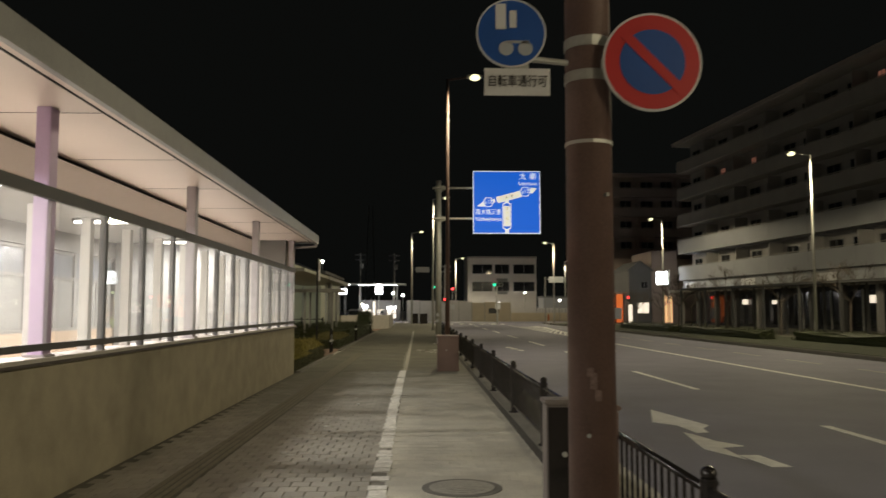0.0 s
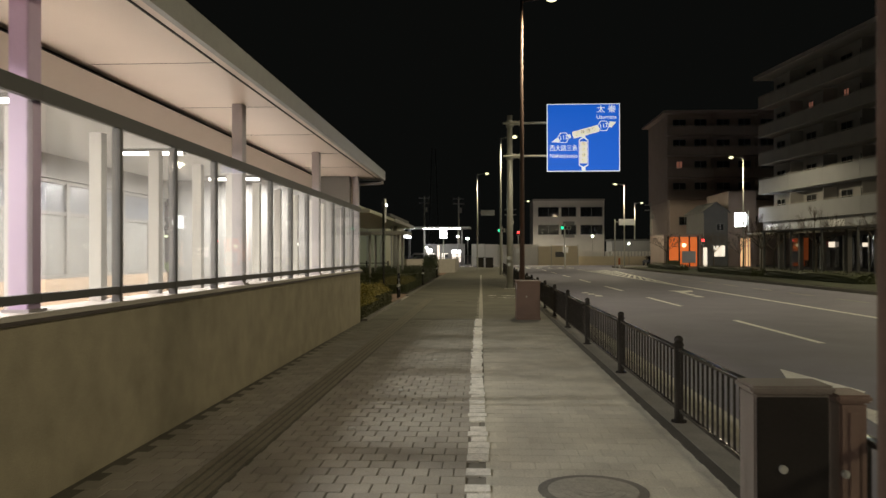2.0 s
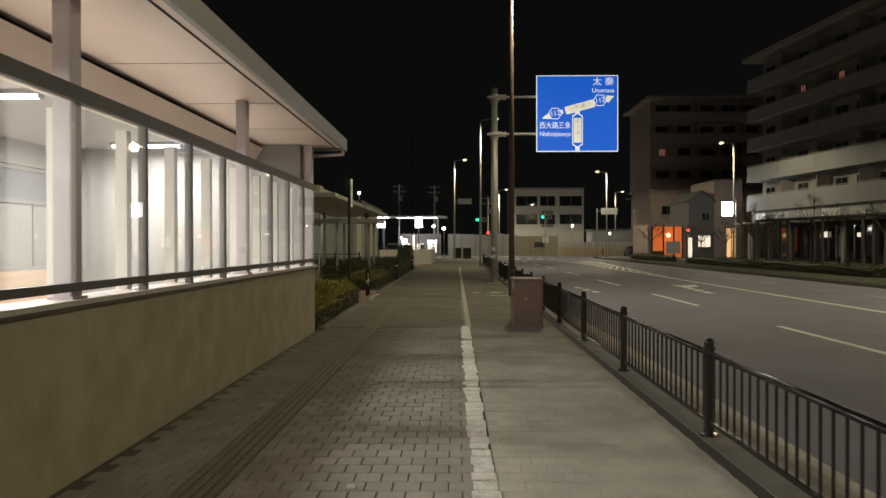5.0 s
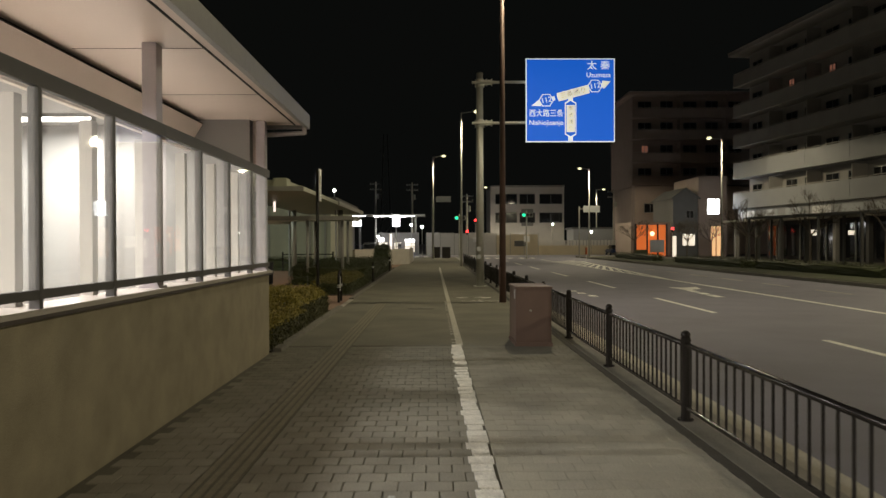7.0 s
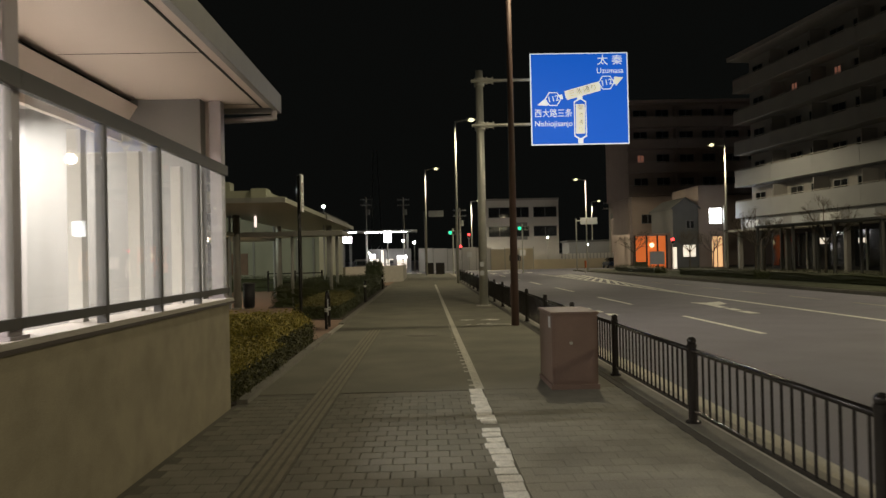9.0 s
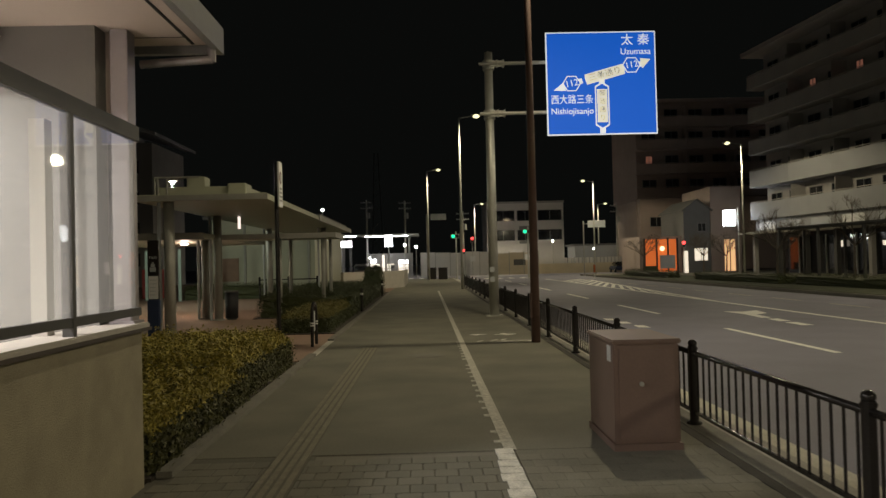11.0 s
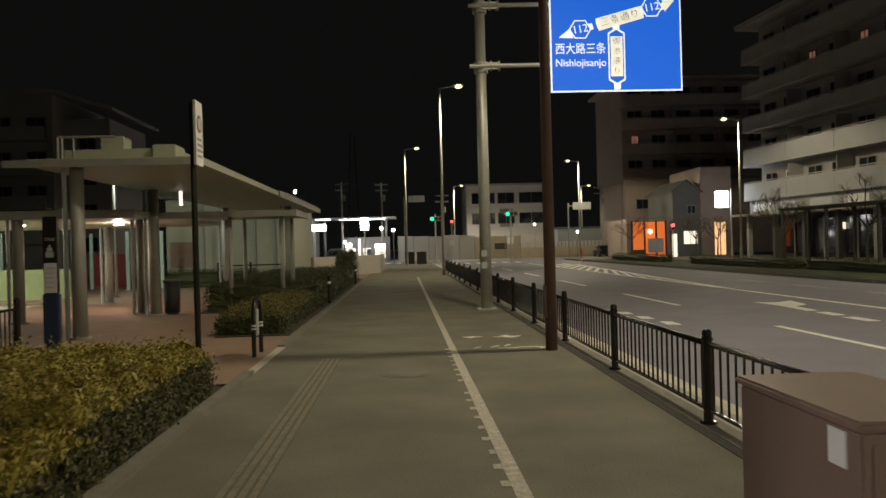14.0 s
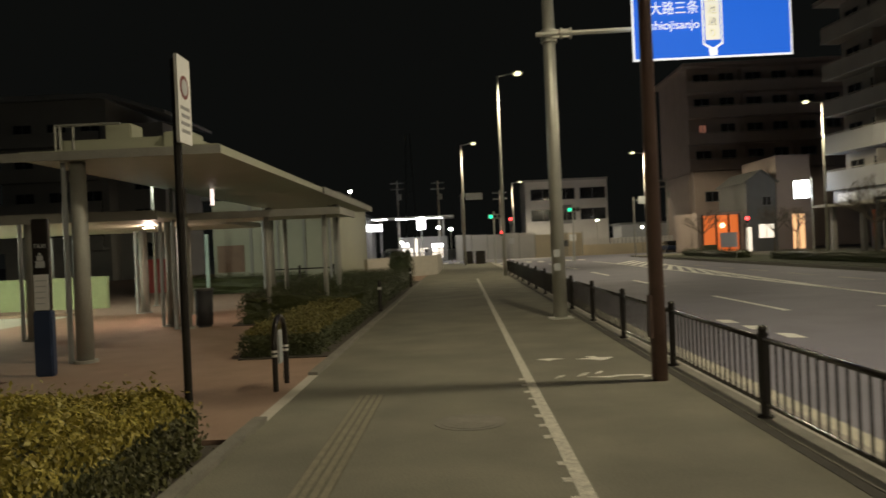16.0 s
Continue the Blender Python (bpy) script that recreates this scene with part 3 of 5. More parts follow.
for k in range(6):
    t = thing("strip_light", "lit white ceiling strip light", "light", (-5.0, 19.8 - BAY * k, 3.42), group="ceiling strip lights")
    part("housing", B(-0.62, -0.07, -0.05, 0.62, 0.07, -0.002), M["white"], t)
    for x in (-0.605, 0.605):
        part("end_cap", B(x - 0.015, -0.045, -0.1, x + 0.015, 0.045, -0.05), M["white"], t)
    part("diffuser", B(-0.59, -0.04, -0.1, 0.59, 0.04, -0.051, bevel=0.015), M["tube"], t)
    ld = bpy.data.lights.new("tube_light", "AREA")
    ld.shape, ld.size, ld.size_y, ld.energy, ld.color = "RECTANGLE", 1.18, 0.07, TUBE, (1.0, 0.92, 0.86)
    new("tube_light", ld).matrix_basis = pose(-5.0, 19.8 - BAY * k, 3.312)

# ---- fence ----
FX, STEP = 2.517, 3.16


def fence_post():
    p = thing("fence_post", "dark brown round steel fence post with ball cap", "post", group="fence posts along the kerb")
    part("shaft", C((0, 0, 0), (0, 0, 0.78), 0.045), M["black"], p, smooth=False)
    part("collar", C((0, 0, 0.745), (0, 0, 0.765), 0.052), M["black"], p)
    part("cap", ball(bmesh.new(), (0, 0, 0.805), 0.046, 12, 0.9), M["black"], p, smooth=True)
    part("foot", C((0, 0, 0), (0, 0, 0.03), 0.075), M["black"], p)
    return p


def fence_panel():
    p = thing("guard_fence", "dark brown steel railing panel with upright bars", "fence", group="fence panels along the kerb")
    part("top_rail", C((0, 0.045, 0.715), (0, STEP - 0.045, 0.715), 0.026, seg=12), M["black"], p, smooth=True)
    part("bottom_rail", B(-0.015, 0.05, 0.12, 0.015, STEP - 0.05, 0.15), M["black"], p)
    bar = mesh_of("bar", C((0, 0, 0.15), (0, 0, 0.7), 0.011, seg=6), M["black"])
    for i in range(19):
        o = new("bar", bar)
        o.parent = p
        o.location = (0, 0.05 + (STEP - 0.1) * (i + 0.5) / 19, 0)
    return p


post, panel = fence_post(), fence_panel()
POSTS = [9.79 - 2.79 * k for k in range(5, 0, -1)] + [9.79, 12.95, 16.38, 19.58, 22.7] + [25.8 + 3.1 * k for k in range(15)]
for k, y in enumerate(POSTS):
    span = (POSTS[k + 1] - y) / STEP if k + 1 < len(POSTS) else 0
    if k == 5:
        post.matrix_basis = panel.matrix_basis = pose(FX, y, 0)
    else:
        copy_thing(post, pose(FX, y, 0))
        if span:
            copy_thing(panel, pose(FX, y, 0) @ Matrix.Diagonal((1, span, 1, 1)))
solid("fence_plinth", B(FX - 0.09, POSTS[0] - 0.3, -0.1, FX + 0.137, POSTS[-1] + 0.3, 0.012), M["kerbdark"], "flush concrete strip under the fence")
solid("dirty_joint", B(FX - 0.19, POSTS[0] - 0.3, -0.1, FX - 0.092, POSTS[-1] + 0.3, 0.006), M["gap"], "dark dirty joint along the fence foot")


# ---- poles, lamps, signs ----
def street_lamp(x, y, h, side, base="galv", reach=1.1, power=1.0, soft=0.15):
    s = thing("street_lamp", "tall street lamp with a lit head on a short arm", "street lamp", (x, y, 0), group="street lamps")
    part("pole", C((0, 0, 0), (0, 0, h), 0.095, 0.05), M[base], s, smooth=True)
    part("arm", C((0, 0, h - 0.05), (side * reach * 0.7, 0, h + 0.08), 0.035, 0.03, seg=8), M[base], s)
    part("head", B(side * reach - 0.35, -0.13, h + 0.05, side * reach + 0.3, 0.13, h + 0.17, bevel=0.04), M["galv"], s)
    part("lens", ball(bmesh.new(), (side * reach, 0, h + 0.07), 0.22, 20, 0.55), M["lampglow"], s, smooth=True)
    part("hatch", B(-0.105, -0.06, 0.5, 0.0, 0.06, 1.0), M[base], s)
    ld = bpy.data.lights.new("street_light", "SPOT")
    ld.spot_size, ld.spot_blend, ld.shadow_soft_size = radians(177 if side < 0 else 156), 0.12 if side < 0 else 0.8, soft
    ld.energy, ld.color = (LAMP if side > 0 else LAMP * 1.4) * power, (1.0, 0.86, 0.57)
    l = new("street_light", ld)
    l.matrix_basis = look((x + side * reach, y, h - 0.12), (x + side * reach, y + 0.001, 0))
    return s


street_lamp(2.11, 31.05, 10.9, 1, "polebrown")
# Next two lamps are unseen, added to brighten the near wall and footway.
street_lamp(22.5, -18.0, 10.4, -1, power=2.0, soft=1.4)
street_lamp(22.5, -1.0, 10.4, -1, power=0.65, soft=1.4)
street_lamp(7.0, 128, 9.9, 1, power=3.6)
street_lamp(25.0, 129, 9.6, 1, power=0.9)
street_lamp(2.15, 64.1, 10.7, 1)
street_lamp(0.2, 91.4, 10.6, 1)
street_lamp(24.75, 76.1, 10.4, -1, power=0.6, soft=0.4)
street_lamp(18.2, 100.2, 10.1, -1)
street_lamp(22.5, 27.5, 10.4, -1, power=0.4, soft=0.4)
street_lamp(23.1, 43.5, 10.4, -1, power=0.85, soft=0.4)

u = thing("utility_pole", "thick brown painted pole with road signs", "pole", (1.96, 4.5, 0))
part("shaft", C((0, 0, 0), (0, 0, 9), 0.138, 0.12, seg=24), M["polebrown"], u, smooth=True)
part("band", C((0, 0, 2.63), (0, 0, 2.65), 0.137, seg=24), M["galv"], u)
part("strap", C((0, 0, 3.0), (0, 0, 3.06), 0.1375, seg=24), M["galv"], u)
part("strap", C((0, 0, 3.2), (0, 0, 3.26), 0.1375, seg=24), M["galv"], u)
for z, a in ((0.98, 250), (2.33, 300), (0.45, 285)):
    c, q = math.cos(radians(a)), math.sin(radians(a))
    part("step_bolt", C((0.13 * c, 0.13 * q, z), (0.155 * c, 0.155 * q, z), 0.012, seg=8), M["galvdull"], u)
for z, a, h in ((1.28, 262, 0.09), (1.2, 272, 0.06), (1.33, 255, 0.05)):
    c, q = math.cos(radians(a)), math.sin(radians(a))
    rem = B(-0.02, -0.002, -h / 2, 0.02, 0.002, h / 2)
    bmesh.ops.transform(rem, matrix=pose(0.1385 * c, 0.1385 * q, z, 0, 0, a + 90), verts=rem.verts)
    part("sticker_remnant", rem, M["remnant"], u, "pale torn remnant of a sticker")


def control_box(x, y, w, d, h, mat="cabinet", label="brown steel roadside control cabinet", door=None):
    c = thing("control_cabinet", label, "cabinet", (x, y, 0))
    part("plinth", B(-w / 2 - 0.015, -d / 2 - 0.015, 0, w / 2 + 0.015, d / 2 + 0.015, 0.06), M[mat], c)
    part("body", B(-w / 2, -d / 2, 0.06, w / 2, d / 2, h - 0.04, bevel=0.01), M[mat], c)
    part("lid", B(-w / 2 - 0.02, -d / 2 - 0.02, h - 0.04, w / 2 + 0.02, d / 2 + 0.02, h, bevel=0.012), M[mat], c)
    mg = 0.01 if door else 0.04
    part("door", B(-w / 2 + mg, -d / 2 - 0.012, 0.1, w / 2 - mg, -d / 2 - 0.001, h - 0.045 - mg, bevel=0.004), M[door or mat], c)
    part("lock", C((-0.05, -d / 2 - 0.03, h * 0.6), (-0.05, -d / 2 - 0.012, h * 0.6), 0.02, seg=10), M["galv"], c)
    return c


control_box(1.785, 22.24, 0.57, 1.03, 0.96)
control_box(2.11, 6.05, 0.36, 0.22, 1.0, "cabinetgrey", "grey-brown roadside cabinet with a black door", "black")
control_box(2.42, 6.08, 0.13, 0.2, 0.95, "cabinet", "slim brown cabinet beside the larger one")

p = thing("sign_gantry", "blue road guide sign on a grey cantilever pole", "road sign", (1.96, 39.1, 0))
part("pole", C((0, 0, 0), (0, 0, 8.1), 0.15, 0.125, seg=20), M["galv"], p, smooth=True)
part("base_plate", B(-0.25, -0.25, 0, 0.25, 0.25, 0.03), M["galv"], p)
for z in (7.7, 6.17):
    part("arm", C((-0.3, -0.2, z), (4.8, -0.35, z), 0.055, seg=12), M["galv"], p)
    part("clamp", C((0, 0, z - 0.14), (0, 0, z + 0.14), 0.18, seg=16), M["galv"], p)
# Board, face and legend glow by themselves to stand for retroreflection.
board = part("board", B(1.675, -0.66, 5.39, 4.99, -0.62, 8.49), M["signwhite"], p, "white-edged aluminium sign board, given a glow of its own")
part("face", B(1.71, -0.67, 5.425, 4.955, -0.662, 8.455), M["blue"], board, "blue reflective face, given a glow of its own")


# ---- road markings ----
def mark(pts, name="road_arrow", mat="paint", z=-0.146, label="white painted arrow on the asphalt"):
    solid(name, prism(bmesh.new(), pts, z - 0.006, z), M[mat], label)


# through-and-left arrow near the first pole
mark([(5.08, 9.2), (5.32, 9.2), (5.25, 9.95), (5.0, 9.95)])
mark([(4.98, 9.66), (5.0, 10.5), (5.34, 10.6), (5.12, 11.0), (5.0, 11.6), (4.92, 11.8), (4.72, 10.4)], z=-0.145)
mark([(5.1, 11.75), (5.3, 11.8), (5.36, 12.2), (5.56, 12.5), (5.22, 14.5), (4.78, 12.9), (5.06, 12.5)])
# further arrows
for x, y in ((5.2, 38.2), (5.3, 36.9), (5.42, 35.5)):
    mark([(x, y), (x + 0.28, y - 0.1), (x + 0.3, y + 0.55), (x + 0.05, y + 0.7)])
mark([(9.45, 34.9), (9.75, 34.9), (9.75, 35.9), (9.45, 35.9)])
mark([(9.5, 36.3), (9.8, 36.3), (9.85, 37.2), (9.55, 37.2)])
mark([(9.55, 37.6), (9.85, 37.6), (9.95, 38.9), (10.5, 39.4), (10.75, 40.8), (10.1, 40.3), (9.6, 40.6), (9.7, 39.2)])
# hatching where the centre line splits
mark([(11.42, 46), (11.62, 46), (14.4, 84), (14.1, 84)], "road_marking", label="white edge line of the hatched area")
for k in range(14):
    y = 49 + 2.5 * k
    w = (y + 6 - 46) / 38 * 2.6
    mark([(11.63, y), (11.63 + w * 0.93, y + 6.2), (11.63 + w * 0.93, y + 7.2), (11.63, y + 1.0)], "road_marking", label="white hatching stripe on the road")
line(11.45, 62, 11.6, 92)
for k in range(7):
    x = 3.6 + 1.3 * k
    line(x, 98.5, x + 0.5, 102)
for k in range(4):
    x = -2.0 + 1.1 * k
    line(x, 101, x + 0.5, 105, z=0.006 if x < 2 else -0.146)
# worn cycle symbol on the footway: what is left of its painted shapes
FRAGMENTS = (
    [(-0.3, 0.0), (-0.05, 0.05), (-0.12, 0.2), (0.03, 0.22), (0.08, 0.06), (0.32, 0.07), (0.2, -0.1), (0.05, -0.2), (-0.08, -0.06)],
    [(-0.4, 0.04), (-0.1, 0.02), (0.0, 0.09), (0.3, 0.07), (0.42, -0.02), (0.3, -0.12), (0.28, -0.07), (0.34, -0.02), (0.2, 0.02), (0.0, 0.02), (-0.12, -0.05)],
    [(-0.22, 0.06), (0.0, 0.1), (0.2, 0.02), (0.02, -0.02), (-0.05, -0.13), (-0.14, -0.02)],
    [(-0.08, -0.1), (0.04, -0.02), (0.12, 0.14), (0.04, 0.12), (-0.03, 0.02)],
)
for x, y, f, sc, mt in ((1.66, 32.95, 0, 0.85, "worn"), (1.7, 31.4, 1, 0.95, "worn"), (1.06, 33.0, 2, 0.9, "worn"), (1.28, 31.6, 3, 1.0, "wornthin"), (0.98, 31.5, 3, 0.8, "wornthin"), (1.5, 31.72, 3, 0.7, "worn"), (1.15, 6.7, 2, 1.0, "worn"), (1.62, 6.75, 3, 1.0, "worn")):
    mark([(x + sc * u, y + sc * 1.2 * v) for u, v in FRAGMENTS[f]], "footway_symbol", mt, 0.006, "worn white painted symbol on the footway")


def manhole(x, y, r, ring="lid", lid="lid"):
    m = thing("manhole_cover", "round worn iron manhole cover set in the footway", "manhole", (x, y, 0))
    part("ring", C((0, 0, -0.02), (0, 0, 0.005), r, seg=40), M[ring], m)
    part("lid", C((0, 0, -0.02), (0, 0, 0.009), r * 0.82, seg=40), M[lid], m)
    for k in range(3):
        part("rib", C((0, 0, 0.0), (0, 0, 0.011 + 0.002 * k), r * (0.6 - 0.18 * k), seg=32), M[lid], m)


manhole(1.38, 7.55, 0.38, "kerbdark")
manhole(-0.14, 29.2, 0.34, "kerbdark", "kerbdark")


def tactile(x, y):
    t = thing("tactile_tile", "worn yellow guiding tile with four raised bars", "tactile tile", (x, y, 0), group="tactile guiding tiles", kind="")
    part("slab", B(-0.15, -0.1498, -0.02, 0.15, 0.1498, 0.005), M["tactilebase"], t)
    for k in range(4):
        part("bar", B(-0.125 + 0.075 * k - 0.012, -0.1496, 0.005, -0.125 + 0.075 * k + 0.034, 0.1496, 0.012), M["tactile"], t)
    return t


t0 = tactile(-1.4, 4.2)
for k in range(1, 89):
    copy_thing(t0, pose(-1.4 + 0.0017 * k, 4.2 + 0.3 * k, 0))

# ---- road signs on the brown pole ----
r = thing("no_parking_sign", "round red and blue no-parking sign, white rim", "road sign", (2.29, 4.32, 3.08), 0)


def disc(y, rad, mat, name, parent, th=0.008, seg=48):
    return part(name, C((0, y, 0), (0, y - th, 0), rad, seg=seg), M[mat], parent)


disc(0, 0.285, "signplain", "plate", r, 0.012)
disc(-0.012, 0.272, "red", "red_ring", r, 0.003)
disc(-0.015, 0.188, "bluep", "blue_disc", r, 0.003)
b = B(-0.225, -0.021, -0.028, 0.225, -0.0185, 0.028)
bmesh.ops.rotate(b, verts=b.verts, cent=(0, -0.02, 0), matrix=Matrix.Rotation(radians(45), 3, "Y"))
part("diagonal_bar", b, M["red"], r)
part("bracket", B(-0.28, 0.001, -0.03, 0.05, 0.2, 0.03), M["galv"], r)
r = thing("shared_path_sign", "round blue footway sign with a small plate under it", "road sign", (1.49, 4.35, 3.25))
disc(0, 0.2, "signplain", "plate", r, 0.012)
disc(-0.012, 0.19, "bluep", "blue_disc", r, 0.003)
part("upper_pictogram", B(-0.09, -0.019, 0.02, -0.03, -0.0155, 0.17, bevel=0.001), M["signplain"], r)
part("upper_pictogram", B(-0.01, -0.019, 0.03, 0.03, -0.0155, 0.13), M["signplain"], r)
for x in (-0.03, 0.08):
    part("wheel", C((x, -0.0155, -0.09), (x, -0.019, -0.09), 0.042, seg=20), M["signgrey"], r)
part("handlebar", B(-0.03, -0.019, -0.06, 0.1, -0.0155, -0.045), M["signgrey"], r)
pl = part("lower_plate", B(-0.155, -0.012, -0.36, 0.22, 0, -0.205), M["signplain"], r, "white plate with dark lettering")
part("arm", C((0.05, 0.03, -0.13), (0.42, 0.14, -0.13), 0.018), M["galv"], r)
part("bracket", B(-0.03, 0.001, -0.28, 0.1, 0.045, -0.08), M["galv"], r)


def text(body, size, mat, parent, at, tilt=0.0, width=None, name="lettering", vertical=False, wide=1.0):
    """Lettering in the x-z plane, facing -y, centred on a point of the parent."""
    cu = bpy.data.curves.new(name, "FONT")
    cu.body, cu.size, cu.align_x, cu.align_y, cu.extrude = body, size, "CENTER", "CENTER", 0.002
    tmp = bpy.data.objects.new("tmp", cu)
    scene.collection.objects.link(tmp)
    me = bpy.data.meshes.new_from_object(tmp.evaluated_get(bpy.context.evaluated_depsgraph_get()))
    bpy.data.objects.remove(tmp)
    me.materials.clear()
    me.materials.append(M[mat])
    o = new(name, me)
    o.parent = parent
    k = 1.0
    if width and len(me.vertices):
        xs = [v.co.x for v in me.vertices]
        k = width / max(max(xs) - min(xs), 0.01)
    o.matrix_basis = pose(*at) @ Matrix.Rotation(radians(-tilt), 4, "Y") @ pose(0, 0, 0, 90) @ Matrix.Diagonal((k, 1, 1, 1))
    return o


text("自転車通行可", 0.075, "black", pl, (0.033, -0.0145, -0.283), width=0.33)

# ---- legend of the blue guide sign ----
SX, SZ, SY = 1.69, 8.49, -0.674


def on_sign(px, py):
    return (SX + 3.3 * px, SZ - 3.1 * py)


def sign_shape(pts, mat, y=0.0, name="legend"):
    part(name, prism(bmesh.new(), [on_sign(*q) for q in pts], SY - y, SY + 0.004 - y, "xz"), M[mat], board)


def tilted(cx, cy, w, h, tilt):
    c, s = math.cos(radians(tilt)), math.sin(radians(tilt)) * 3.3 / 3.1
    return [(cx + u * w * c + v * h * s * 0.9, cy - u * w * s + v * h * c) for u, v in ((-0.5, -0.5), (0.5, -0.5), (0.5, 0.5), (-0.5, 0.5))]


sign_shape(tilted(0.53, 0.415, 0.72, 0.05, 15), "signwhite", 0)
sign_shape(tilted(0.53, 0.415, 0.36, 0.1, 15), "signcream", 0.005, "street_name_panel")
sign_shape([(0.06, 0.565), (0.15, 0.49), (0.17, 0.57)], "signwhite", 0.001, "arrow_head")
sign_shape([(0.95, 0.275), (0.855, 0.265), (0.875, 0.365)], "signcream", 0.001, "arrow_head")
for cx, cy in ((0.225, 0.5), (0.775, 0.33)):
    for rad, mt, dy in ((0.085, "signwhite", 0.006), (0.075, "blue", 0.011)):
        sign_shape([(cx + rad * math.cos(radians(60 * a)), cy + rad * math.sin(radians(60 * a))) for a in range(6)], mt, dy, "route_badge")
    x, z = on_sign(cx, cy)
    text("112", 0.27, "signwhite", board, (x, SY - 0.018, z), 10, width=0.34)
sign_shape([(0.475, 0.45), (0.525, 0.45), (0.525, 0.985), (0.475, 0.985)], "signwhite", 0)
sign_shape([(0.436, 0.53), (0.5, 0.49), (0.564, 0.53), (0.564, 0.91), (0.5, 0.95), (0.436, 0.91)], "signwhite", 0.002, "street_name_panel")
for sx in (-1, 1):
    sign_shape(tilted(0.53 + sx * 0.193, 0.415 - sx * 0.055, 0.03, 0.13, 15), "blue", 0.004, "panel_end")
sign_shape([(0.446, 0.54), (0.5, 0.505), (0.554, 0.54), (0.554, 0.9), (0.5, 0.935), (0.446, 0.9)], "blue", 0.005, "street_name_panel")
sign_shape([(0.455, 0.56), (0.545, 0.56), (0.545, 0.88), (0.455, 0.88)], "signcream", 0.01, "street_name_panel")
x, z = on_sign(0.53, 0.415)
text("三条通り", 0.24, "signgreytext", board, (x, SY - 0.012, z), 14, width=0.95)
for k, ch in enumerate("御池通り"):
    x, z = on_sign(0.5, 0.6 + 0.08 * k)
    text(ch, 0.2, "signgreytext", board, (x, SY - 0.017, z))
x, z = on_sign(0.225, 0.66)
text("西大路三条", 0.3, "signwhite", board, (x, SY - 0.006, z), width=1.26)
x, z = on_sign(0.225, 0.77)
text("Nishiojisanjo", 0.26, "signwhite", board, (x, SY - 0.006, z), width=1.26)
x, z = on_sign(0.815, 0.09)
text("太 秦", 0.36, "signwhite", board, (x, SY - 0.006, z), width=0.85)
x, z = on_sign(0.815, 0.2)
text("Uzumasa", 0.26, "signwhite", board, (x, SY - 0.006, z), width=0.9)
for z in (7.7, 6.17):
    for x in (0.22, 0.42):
        part("flange", C((x, -0.21, z), (x + 0.04, -0.21, z), 0.13, seg=12), M["galv"], p)
    part("brace", B(0.05, -0.24, z + 0.05, 0.45, -0.18, z + 0.09), M["galv"], p)
    part("brace", B(0.05, -0.24, z - 0.09, 0.45, -0.18, z - 0.05), M["galv"], p)

# labels and fittings on the cabinets and poles
part("notice_plate", B(-0.294, -0.42, 0.76, -0.286, -0.3, 0.9), M["signplain"], bpy.data.objects["control_cabinet"], "small pale notice plate")
for z in (1.05, 1.35):
    part("sticker", B(-0.12, -0.152, z, 0.02, -0.1465, z + 0.16), M["signgrey"], p)


